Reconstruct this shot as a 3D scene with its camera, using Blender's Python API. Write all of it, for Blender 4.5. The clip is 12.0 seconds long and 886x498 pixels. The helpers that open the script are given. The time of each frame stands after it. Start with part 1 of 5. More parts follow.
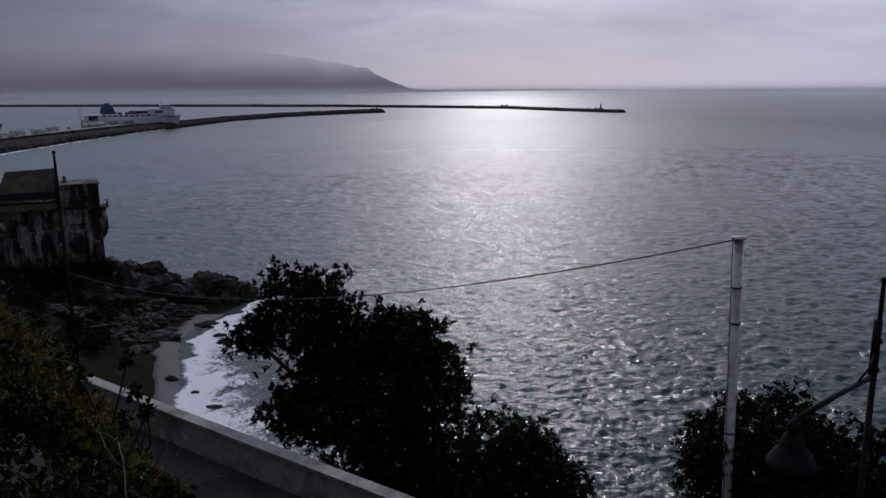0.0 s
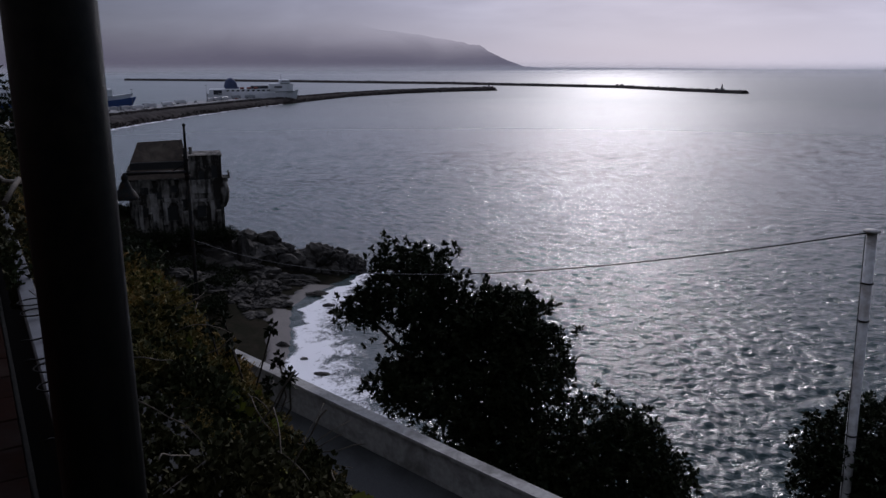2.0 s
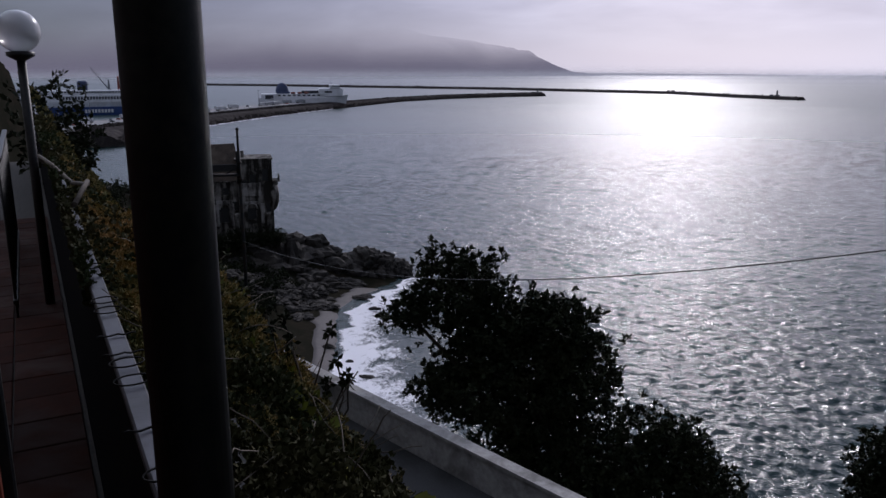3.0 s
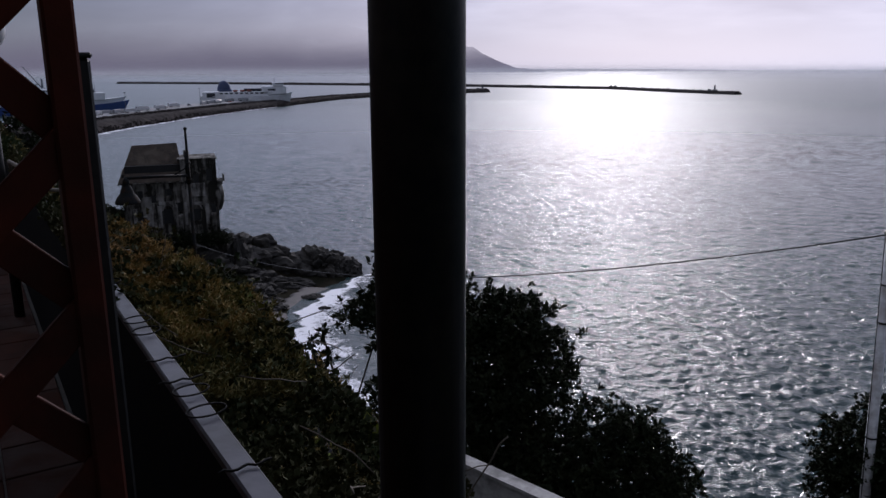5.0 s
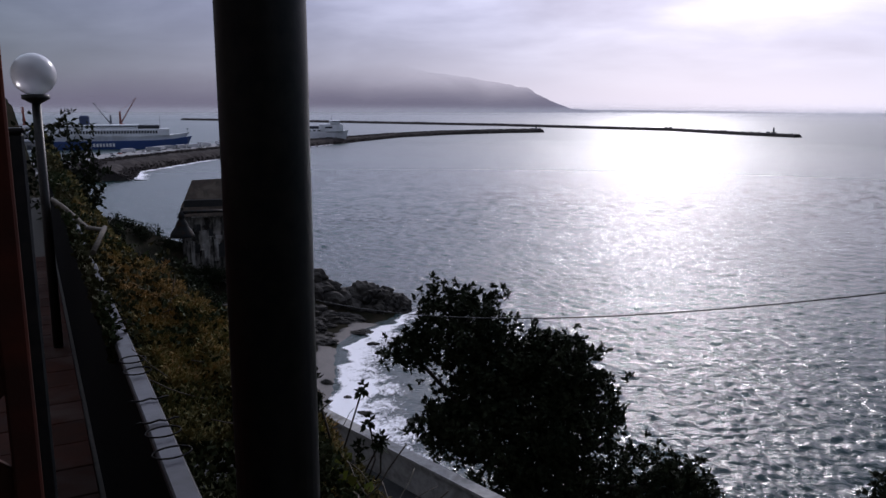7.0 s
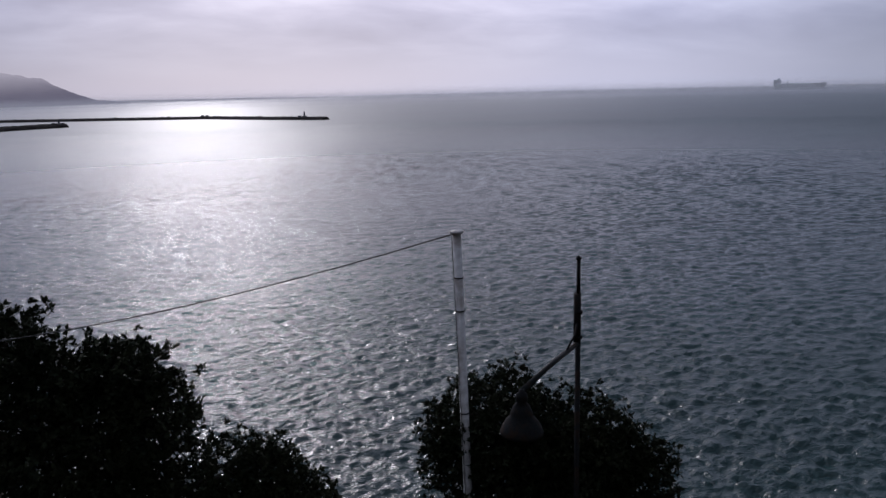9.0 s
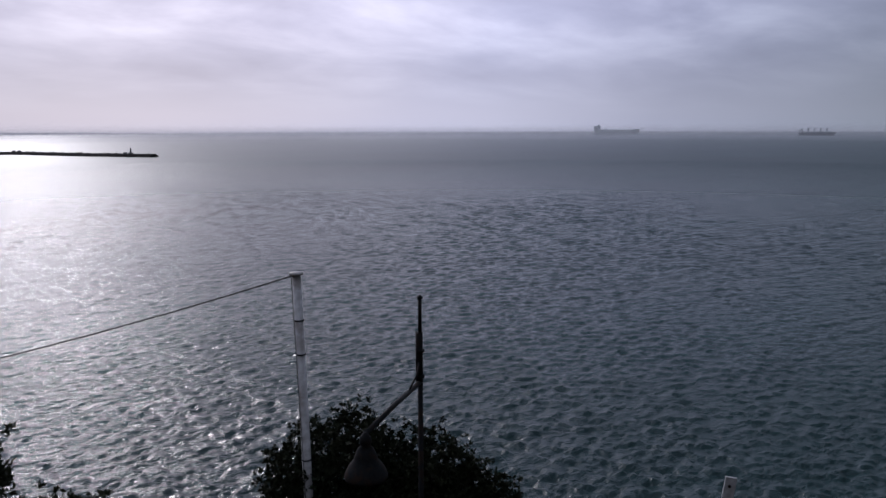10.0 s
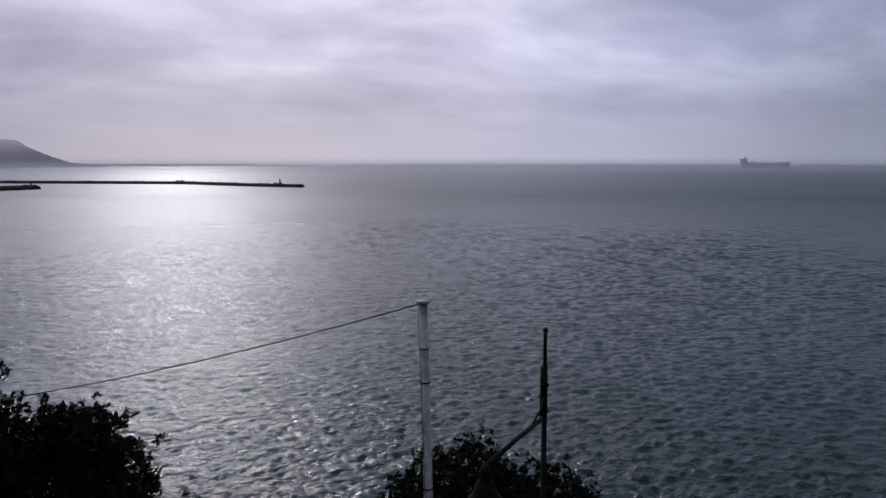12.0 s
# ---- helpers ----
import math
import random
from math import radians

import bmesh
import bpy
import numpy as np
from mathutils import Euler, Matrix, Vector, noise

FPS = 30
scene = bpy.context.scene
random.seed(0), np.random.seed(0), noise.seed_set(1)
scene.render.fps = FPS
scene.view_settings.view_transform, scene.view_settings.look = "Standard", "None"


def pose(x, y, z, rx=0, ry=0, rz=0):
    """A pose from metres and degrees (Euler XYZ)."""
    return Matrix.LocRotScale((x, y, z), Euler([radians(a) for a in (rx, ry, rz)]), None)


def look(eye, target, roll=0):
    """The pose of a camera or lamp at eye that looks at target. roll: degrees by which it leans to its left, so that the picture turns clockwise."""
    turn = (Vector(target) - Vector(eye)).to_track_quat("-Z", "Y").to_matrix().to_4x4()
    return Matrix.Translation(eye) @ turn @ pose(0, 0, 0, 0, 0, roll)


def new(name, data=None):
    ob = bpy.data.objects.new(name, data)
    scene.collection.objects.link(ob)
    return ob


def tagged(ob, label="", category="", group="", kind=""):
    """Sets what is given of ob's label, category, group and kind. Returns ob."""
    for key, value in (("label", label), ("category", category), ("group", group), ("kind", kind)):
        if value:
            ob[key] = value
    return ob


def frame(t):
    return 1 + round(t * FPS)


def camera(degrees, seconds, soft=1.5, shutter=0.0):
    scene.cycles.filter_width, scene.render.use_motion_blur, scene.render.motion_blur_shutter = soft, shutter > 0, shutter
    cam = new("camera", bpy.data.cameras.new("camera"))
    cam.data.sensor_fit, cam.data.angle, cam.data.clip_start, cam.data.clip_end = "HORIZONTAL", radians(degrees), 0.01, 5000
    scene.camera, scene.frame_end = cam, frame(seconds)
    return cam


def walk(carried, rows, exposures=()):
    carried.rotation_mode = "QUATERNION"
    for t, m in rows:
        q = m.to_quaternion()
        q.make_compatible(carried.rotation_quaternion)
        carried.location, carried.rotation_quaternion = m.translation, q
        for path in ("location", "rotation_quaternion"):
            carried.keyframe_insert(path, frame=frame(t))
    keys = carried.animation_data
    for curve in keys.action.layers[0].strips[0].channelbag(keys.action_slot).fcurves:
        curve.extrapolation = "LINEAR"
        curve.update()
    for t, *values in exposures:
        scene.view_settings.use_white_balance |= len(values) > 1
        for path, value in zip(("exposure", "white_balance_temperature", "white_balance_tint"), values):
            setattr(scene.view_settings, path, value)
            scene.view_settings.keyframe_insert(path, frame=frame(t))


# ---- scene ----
cam = camera(59.10, 12.0)
PATH = [
    (0, pose(0.000, 0.000, 49.984, 77.983, 0.565, -0.300)),
    (0.5, pose(-0.006, 0.013, 49.983, 77.876, 1.158, 2.859)),
    (1, pose(-0.016, -0.003, 49.991, 78.481, 0.844, 4.808)),
    (1.5, pose(-0.040, -0.036, 50.010, 77.486, 0.005, 7.412)),
    (2, pose(-0.069, -0.044, 50.011, 76.472, 0.139, 7.758)),
    (2.5, pose(-0.081, -0.067, 50.017, 76.445, 0.693, 10.086)),
    (3, pose(-0.096, -0.075, 50.019, 76.855, 0.076, 11.242)),
    (3.2, pose(-0.117, -0.064, 50.018, 77.536, -0.323, 11.610)),
    (4.8, pose(-0.324, -0.061, 50.044, 76.252, -0.012, 7.084)),
    (5, pose(-0.390, -0.023, 50.028, 76.607, 0.345, 7.275)),
    (5.5, pose(-0.472, 0.048, 50.015, 77.747, 0.549, 8.981)),
    (6, pose(-0.477, 0.053, 50.015, 78.757, 1.299, 9.199)),
    (6.5, pose(-0.383, 0.040, 50.042, 79.258, 0.465, 11.497)),
    (6.7, pose(-0.306, 0.007, 50.071, 79.522, 0.097, 11.504)),
    (8.3, pose(-0.086, -0.084, 49.997, 77.863, 1.168, -0.910)),
    (8.5, pose(-0.153, -0.066, 49.974, 77.602, 0.425, -10.429)),
    (9, pose(-0.210, -0.037, 49.989, 78.174, 1.445, -21.506)),
    (9.5, pose(-0.230, 0.017, 49.986, 79.247, 0.756, -28.410)),
    (10, pose(-0.211, -0.002, 50.000, 80.891, 0.181, -33.180)),
    (10.5, pose(-0.168, 0.133, 49.980, 83.128, 0.510, -36.785)),
    (11, pose(-0.231, 0.012, 49.995, 84.628, 0.625, -30.356)),
    (11.5, pose(-0.140, 0.016, 49.991, 83.282, -0.121, -26.145)),
    (12, pose(-0.102, -0.003, 49.981, 83.236, 0.113, -23.284)),
]
walk(cam, PATH, exposures=[(0.0, -0.30), (1.5, -0.06), (2.0, -0.10), (2.5, 0.08), (3.0, 0.24), (5.0, 0.32), (6.5, 0.52), (8.3, 0.08), (9.0, 0.0), (10.5, 0.05), (11.0, 0.10), (11.5, 0.10), (12.0, -0.24)])

# ---- daylight: a bright gap in the cloud ahead, over the sea ----
SUN_AZ, SUN_EL = radians(4.5), radians(26.0)      # azimuth from +y towards +x
SUN_DIR = Vector((math.sin(SUN_AZ) * math.cos(SUN_EL), math.cos(SUN_AZ) * math.cos(SUN_EL), math.sin(SUN_EL)))
sun = new("sun", bpy.data.lights.new("sun", "SUN"))
sun.data.energy, sun.data.angle, sun.data.color = 0.76, radians(4.0), (1.0, 0.96, 1.02)
sun.matrix_world = look(SUN_DIR * 100, (0, 0, 0))


def node(nt, kind, x=0, **vals):
    n = nt.nodes.new(kind)
    for k, v in vals.items():
        n.inputs[k.replace("_", " ")].default_value = v
    return n


def math_node(nt, op, a, b=None, clamp=False):
    n = nt.nodes.new("ShaderNodeMath")
    n.operation, n.use_clamp = op, clamp
    for i, v in enumerate((a, b)):
        if v is None:
            continue
        if isinstance(v, (int, float)):
            n.inputs[i].default_value = v
        else:
            nt.links.new(v, n.inputs[i])
    return n.outputs[0]


def ramp(nt, fac, stops):
    n = nt.nodes.new("ShaderNodeValToRGB")
    el = n.color_ramp.elements
    while len(el) < len(stops):
        el.new(0.5)
    for e, (p, c) in zip(el, stops):
        e.position, e.color = p, (*c, 1) if len(c) == 3 else c
    nt.links.new(fac, n.inputs[0])
    return n.outputs[0]


def mix(nt, fac, a, b, blend="MIX"):
    n = nt.nodes.new("ShaderNodeMix")
    n.data_type, n.blend_type = "RGBA", blend
    for sock, v in ((n.inputs[0], fac), (n.inputs[6], a), (n.inputs[7], b)):
        if isinstance(v, (int, float)):
            sock.default_value = v
        elif isinstance(v, tuple):
            sock.default_value = (*v, 1)
        else:
            nt.links.new(v, sock)
    return n.outputs[2]


def noise_tex(nt, vec, scale, detail=4.0, rough=0.55, dist=0.0, kind="ShaderNodeTexNoise"):
    n = nt.nodes.new(kind)
    n.inputs["Scale"].default_value = scale
    n.inputs["Detail"].default_value = detail
    n.inputs["Roughness"].default_value = rough
    n.inputs["Distortion"].default_value = dist
    if vec is not None:
        nt.links.new(vec, n.inputs["Vector"])
    return n.outputs["Fac"]


def scaled(nt, vec, sx, sy, sz, rz=0.0):
    m = nt.nodes.new("ShaderNodeMapping")
    m.inputs["Scale"].default_value = (sx, sy, sz)
    m.inputs["Rotation"].default_value = (0, 0, rz)
    nt.links.new(vec, m.inputs["Vector"])
    return m.outputs[0]


# overcast sky: a clear-air sky behind a cloud sheet that is brightest round the veiled sun
world = bpy.data.worlds.new("sky")
scene.world = world
world.use_nodes = True
wt = world.node_tree
wt.nodes.clear()
tc = wt.nodes.new("ShaderNodeTexCoord").outputs["Generated"]
sky = wt.nodes.new("ShaderNodeTexSky")
sky.sky_type, sky.sun_disc, sky.sun_elevation, sky.sun_rotation = "NISHITA", False, SUN_EL, SUN_AZ
dot = wt.nodes.new("ShaderNodeVectorMath")
dot.operation = "DOT_PRODUCT"
GLOW = Vector((math.sin(radians(14)) * math.cos(radians(22)), math.cos(radians(14)) * math.cos(radians(24)), math.sin(radians(22))))
wt.links.new(tc, dot.inputs[0])
dot.inputs[1].default_value = GLOW
sep = wt.nodes.new("ShaderNodeSeparateXYZ")
wt.links.new(tc, sep.inputs[0])
up = math_node(wt, "MAXIMUM", sep.outputs[2], 0.0)
den = math_node(wt, "ADD", up, 0.22)
flat = wt.nodes.new("ShaderNodeCombineXYZ")
wt.links.new(math_node(wt, "DIVIDE", sep.outputs[0], den), flat.inputs[0])
wt.links.new(math_node(wt, "DIVIDE", sep.outputs[1], den), flat.inputs[1])
clouds = noise_tex(wt, scaled(wt, flat.outputs[0], 1.5, 1.9, 1.0), 1.0, 7.0, 0.52, 0.25)
cloud_mod = ramp(wt, clouds, [(0.30, (0.72, 0.71, 0.77)), (0.46, (0.94, 0.93, 0.97)), (0.56, (1.14, 1.12, 1.13)), (0.70, (1.42, 1.40, 1.36))])
facing = math_node(wt, "ADD", math_node(wt, "MULTIPLY", dot.outputs["Value"], 0.5), 0.5)
cover = ramp(wt, facing, [(0.0, (0.15, 0.17, 0.23)), (0.5, (0.13, 0.14, 0.18)), (0.78, (0.17, 0.20, 0.26)),
                          (0.88, (0.285, 0.31, 0.43)), (0.94, (0.46, 0.48, 0.65)), (0.98, (0.68, 0.67, 0.83)), (1.0, (0.99, 0.96, 1.07))])
low = ramp(wt, up, [(0.0, (0.90, 0.90, 0.92)), (0.06, (0.76, 0.75, 0.79)), (0.14, (0.94, 0.93, 0.96)), (0.25, (1.05, 1.05, 1.06)), (0.42, (1.38, 1.38, 1.38)), (0.75, (1.5, 1.5, 1.5))])
clear = ramp(wt, up, [(0.01, (0, 0, 0)), (0.12, (1, 1, 1))])      # cloud forms melt into haze near the horizon
cl = mix(wt, 1.0, mix(wt, clear, cover, mix(wt, 1.0, cover, cloud_mod, "MULTIPLY")), low, "MULTIPLY")
# heavier cloud caps the mountains across the bay
side = ramp(wt, math_node(wt, "ADD", math_node(wt, "MULTIPLY", sep.outputs[0], 0.5), 0.5), [(0.25, (0.66, 0.66, 0.72)), (0.48, (1.0, 1.0, 1.0)), (0.66, (1.06, 1.06, 1.06)), (0.80, (1.3, 1.3, 1.28))])
# added grade of the unseen upper sky, steering what the sea reflects
aloft = ramp(wt, math_node(wt, "ADD", math_node(wt, "MULTIPLY", sep.outputs[0], 0.5), 0.5), [(0.25, (2.0, 2.0, 1.95)), (0.50, (1.12, 1.12, 1.10)), (0.68, (0.66, 0.68, 0.70)), (0.85, (0.45, 0.48, 0.50))])
cl = mix(wt, ramp(wt, up, [(0.14, (0, 0, 0)), (0.32, (1, 1, 1))]), mix(wt, 1.0, cl, side, "MULTIPLY"), mix(wt, 1.0, cl, aloft, "MULTIPLY"))
bg_air, bg_cloud, add = wt.nodes.new("ShaderNodeBackground"), wt.nodes.new("ShaderNodeBackground"), wt.nodes.new("ShaderNodeAddShader")
wt.links.new(sky.outputs[0], bg_air.inputs[0])
bg_air.inputs[1].default_value = 0.006
wt.links.new(cl, bg_cloud.inputs[0])
bg_cloud.inputs[1].default_value = 1.0
out = wt.nodes.new("ShaderNodeOutputWorld")
wt.links.new(bg_air.outputs[0], add.inputs[0])
wt.links.new(bg_cloud.outputs[0], add.inputs[1])
wt.links.new(add.outputs[0], out.inputs[0])


# ---- materials ----
def material(name, base, rough=0.7, metal=0.0, grain=None, grain_scale=8.0, stain=None, stain_scale=1.0, bump=0.0, bump_scale=20.0,
             bump_dist=0.01, jitter=0.0, spec=0.5, island=False):
    """A surface: base colour, a fine grain colour, large stains, relief, and a small difference from piece to piece."""
    m = bpy.data.materials.new(name)
    m.use_nodes = True
    nt = m.node_tree
    b = nt.nodes["Principled BSDF"]
    b.inputs["Roughness"].default_value, b.inputs["Metallic"].default_value = rough, metal
    b.inputs["Specular IOR Level"].default_value = spec
    vec = nt.nodes.new("ShaderNodeTexCoord").outputs["Object"]
    geo = nt.nodes.new("ShaderNodeNewGeometry")
    col = base
    if grain:
        col = mix(nt, ramp(nt, noise_tex(nt, geo.outputs["Position"], grain_scale, 5), [(0.35, (0, 0, 0)), (0.65, (1, 1, 1))]), col, grain)
    if stain:
        col = mix(nt, ramp(nt, noise_tex(nt, geo.outputs["Position"], stain_scale, 4, 0.6, 0.5), [(0.48, (0, 0, 0)), (0.66, (1, 1, 1))]), col, stain)
    if jitter:
        r = geo.outputs["Random Per Island"] if island else nt.nodes.new("ShaderNodeObjectInfo").outputs["Random"]
        hsv = nt.nodes.new("ShaderNodeHueSaturation")
        nt.links.new(math_node(nt, "ADD", math_node(nt, "MULTIPLY", r, 2 * jitter), 1.0 - jitter), hsv.inputs["Value"])
        if isinstance(col, tuple):
            hsv.inputs["Color"].default_value = (*col, 1)
        else:
            nt.links.new(col, hsv.inputs["Color"])
        col = hsv.outputs[0]
    if isinstance(col, tuple):
        b.inputs["Base Color"].default_value = (*col, 1)
    else:
        nt.links.new(col, b.inputs["Base Color"])
    if bump:
        bp = nt.nodes.new("ShaderNodeBump")
        bp.inputs["Strength"].default_value, bp.inputs["Distance"].default_value = bump, bump_dist
        nt.links.new(noise_tex(nt, geo.outputs["Position"], bump_scale, 6, 0.6), bp.inputs["Height"])
        nt.links.new(bp.outputs[0], b.inputs["Normal"])
    return m


def leaf_material(name, a, b_, c, rough=0.75):
    """Leaves that differ from one to the next, from green to yellow and brown."""
    m = bpy.data.materials.new(name)
    m.use_nodes = True
    nt = m.node_tree
    b = nt.nodes["Principled BSDF"]
    geo = nt.nodes.new("ShaderNodeNewGeometry")
    col = ramp(nt, geo.outputs["Random Per Island"], [(0.0, a), (0.6, b_), (1.0, c)])
    patch = noise_tex(nt, geo.outputs["Position"], 0.9, 3)
    col = mix(nt, ramp(nt, patch, [(0.42, (0, 0, 0)), (0.62, (1, 1, 1))]), col, c)
    nt.links.new(col, b.inputs["Base Color"])
    b.inputs["Roughness"].default_value = rough
    b.inputs["Specular IOR Level"].default_value = 0.12
    return m


M_POST = material("black_steel", (0.008, 0.008, 0.009), 0.42, 0.0, (0.02, 0.018, 0.016), 60, bump=0.15, bump_scale=300, bump_dist=0.001, spec=0.3)
M_IRON = material("lamp_iron", (0.012, 0.014, 0.016), 0.55, 0.0, (0.02, 0.02, 0.02), 30, (0.03, 0.02, 0.015), 6, spec=0.06, bump=0.2, bump_scale=120, bump_dist=0.002)
M_WHITE = material("white_painted_steel", (0.78, 0.77, 0.77), 0.5, 0.0, (0.5, 0.48, 0.47), 9, (0.30, 0.24, 0.2), 2.5, bump=0.1, bump_scale=60, bump_dist=0.002)
M_CONC = material("wall_concrete", (0.42, 0.40, 0.38), 0.85, 0.0, (0.31, 0.295, 0.28), 6, (0.17, 0.16, 0.15), 0.9, bump=0.5, bump_scale=25, bump_dist=0.01)
# near-black for tyres and the terrace wall, whose shade is in the colour
M_PANEL = material("flat_black", (0.005, 0.005, 0.006), 0.8, spec=0.03, bump=0.2, bump_scale=15, bump_dist=0.004)
M_CAP = material("wet_white_stone", (0.060, 0.060, 0.070), 0.42, 0.0, (0.09, 0.09, 0.10), 14, (0.03, 0.028, 0.026), 5, bump=0.15, bump_scale=90, bump_dist=0.002, spec=0.2)
M_WOOD = material("red_brown_stained_wood", (0.135, 0.028, 0.014), 0.7, 0.0, (0.10, 0.024, 0.013), 14, (0.055, 0.018, 0.012), 3, bump=0.35, bump_scale=70, bump_dist=0.003, jitter=0.15, spec=0.12)
M_TILE = material("brown_red_floor_tile", (0.05, 0.020, 0.014), 0.75, 0.0, (0.036, 0.017, 0.013), 9, (0.06, 0.04, 0.035), 2.2, bump=0.2, bump_scale=50, bump_dist=0.002, jitter=0.2, spec=0.03)
M_GROUT = material("floor_mortar", (0.04, 0.034, 0.03), 0.9, 0.0, (0.06, 0.052, 0.046), 30)
M_SOIL = material("dark_slope_soil", (0.016, 0.014, 0.009), 0.95, 0.0, (0.010, 0.011, 0.006), 1.2, (0.024, 0.019, 0.013), 0.25, spec=0.03, bump=0.6, bump_scale=6, bump_dist=0.08)
M_ROAD = material("wet_asphalt", (0.03, 0.03, 0.031), 0.85, 0.0, (0.05, 0.05, 0.05), 40, (0.022, 0.022, 0.022), 0.6, bump=0.3, bump_scale=80, bump_dist=0.005, spec=0.2)
M_ROCK = material("dark_sea_rock", (0.042, 0.037, 0.033), 0.85, 0.0, (0.020, 0.018, 0.016), 0.8, (0.068, 0.060, 0.052), 0.22, spec=0.25, bump=0.8, bump_scale=1.6, bump_dist=0.25)
M_SAND = material("wet_grey_sand", (0.085, 0.070, 0.066), 0.6, 0.0, (0.06, 0.05, 0.047), 3, (0.045, 0.038, 0.036), 0.15, spec=0.3, bump=0.2, bump_scale=4, bump_dist=0.03)
M_BARK = material("tree_bark", (0.05, 0.038, 0.028), 0.9, 0.0, (0.025, 0.02, 0.016), 10, bump=0.6, bump_scale=20, bump_dist=0.02)
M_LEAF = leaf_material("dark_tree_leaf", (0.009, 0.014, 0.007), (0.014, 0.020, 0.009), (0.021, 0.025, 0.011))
M_IVY = leaf_material("slope_ivy_leaf", (0.020, 0.033, 0.012), (0.036, 0.050, 0.018), (0.056, 0.050, 0.020))
M_YEL = leaf_material("yellow_green_leaf", (0.09, 0.14, 0.02), (0.15, 0.19, 0.03), (0.2, 0.19, 0.04))
M_TWIG = material("dry_twig", (0.16, 0.13, 0.10), 0.85, jitter=0.2, grain=(0.08, 0.065, 0.05), grain_scale=30)


# ---- mesh helpers ----
def part(name, bm, mat, parent=None, label=""):
    me = bpy.data.meshes.new(name)
    bm.to_mesh(me)
    bm.free()
    me.materials.append(mat)
    ob = new(name, me)
    if parent:
        ob.parent = parent
    if label:
        ob["label"] = label
    return ob


def thing(name, at, label, category, group="", kind="", rz=0.0):
    ob = new(name)
    ob.empty_display_size = 0.1
    ob.matrix_basis = Matrix.Translation(at) @ Matrix.Rotation(rz, 4, "Z")
    return tagged(ob, label, category, group, kind)


def mesh_from(name, verts, faces, mat, parent=None, smooth=False):
    me = bpy.data.meshes.new(name)
    me.from_pydata([tuple(v) for v in verts], [], [tuple(f) for f in faces])
    me.materials.append(mat)
    if smooth:
        me.polygons.foreach_set("use_smooth", [True] * len(me.polygons))
    me.update()
    ob = new(name, me)
    if parent:
        ob.parent = parent
    return ob


def add_box(bm, size, at=(0, 0, 0), rot=None, bevel=0.0):
    m = Matrix.Translation(at) @ (rot.to_4x4() if rot else Matrix()) @ Matrix.Diagonal((*size, 1))
    g = bmesh.ops.create_cube(bm, size=1.0, matrix=m)
    if bevel:
        es = list({e for v in g["verts"] for e in v.link_edges})
        bmesh.ops.bevel(bm, geom=es, offset=bevel, segments=1, affect="EDGES", profile=0.5)
    return g["verts"]


def box(size, at=(0, 0, 0), rot=None, bevel=0.0):
    bm = bmesh.new()
    add_box(bm, size, at, rot, bevel)
    return bm


def add_tube(bm, a, b, ra, rb=None, seg=10, caps=True):
    a, b = Vector(a), Vector(b)
    d = b - a
    m = Matrix.Translation((a + b) / 2) @ d.to_track_quat("Z", "Y").to_matrix().to_4x4()
    bmesh.ops.create_cone(bm, cap_ends=caps, segments=seg, radius1=ra, radius2=ra if rb is None else rb, depth=d.length, matrix=m)


def tube(a, b, ra, rb=None, seg=10):
    bm = bmesh.new()
    add_tube(bm, a, b, ra, rb, seg)
    for f in bm.faces:
        f.smooth = len(f.verts) == 4
    return bm


def path_tube(points, radius, seg=6):
    """A bent rod or cable through the points."""
    bm = bmesh.new()
    pts = [Vector(p) for p in points]
    rings = []
    for i, p in enumerate(pts):
        d = (pts[min(i + 1, len(pts) - 1)] - pts[max(i - 1, 0)]).normalized()
        q = d.to_track_quat("Z", "Y")
        rings.append([bm.verts.new(p + q @ Vector((radius * math.cos(2 * math.pi * k / seg), radius * math.sin(2 * math.pi * k / seg), 0))) for k in range(seg)])
    for r0, r1 in zip(rings, rings[1:]):
        for k in range(seg):
            bm.faces.new((r0[k], r0[(k + 1) % seg], r1[(k + 1) % seg], r1[k])).smooth = True
    bm.faces.new(rings[0][::-1])
    bm.faces.new(rings[-1])
    return bm


def lathe(profile, seg=24):
    """A turned shape from (radius, height) pairs."""
    bm = bmesh.new()
    rings = []
    for r, h in profile:
        rings.append([bm.verts.new((r * math.cos(2 * math.pi * k / seg), r * math.sin(2 * math.pi * k / seg), h)) for k in range(seg)])
    for r0, r1 in zip(rings, rings[1:]):
        for k in range(seg):
            bm.faces.new((r0[k], r0[(k + 1) % seg], r1[(k + 1) % seg], r1[k])).smooth = True
    bm.faces.new(rings[0][::-1])
    bm.faces.new(rings[-1])
    return bm


def fbm(x, y, z=0.0, octaves=4):
    return noise.fractal(Vector((x, y, z)), 1.0, 2.0, octaves)


# ---- the plan: a terrace rail over the slope, a road below it, the shore ----
RAIL = Vector((-1.10, 1.34, 0))
AL = Vector((-0.63, 0.777, 0)).normalized()        # along the rail, away
OUT = Vector((AL.y, -AL.x, 0))                     # out towards the sea
Z_FLOOR, Z_RAIL = 48.40, 49.39
WALL_A, WALL_B = Vector((-15.75, 28.95, 0)), Vector((-1.05, 18.2, 0))
WALL_D = (WALL_B - WALL_A).normalized()
WALL_N = Vector((-WALL_D.y, WALL_D.x, 0))
Z_ROAD, Z_WALL = 38.4, 39.5


def terrace(s, n, z):
    return RAIL + AL * s + OUT * n + Vector((0, 0, z))


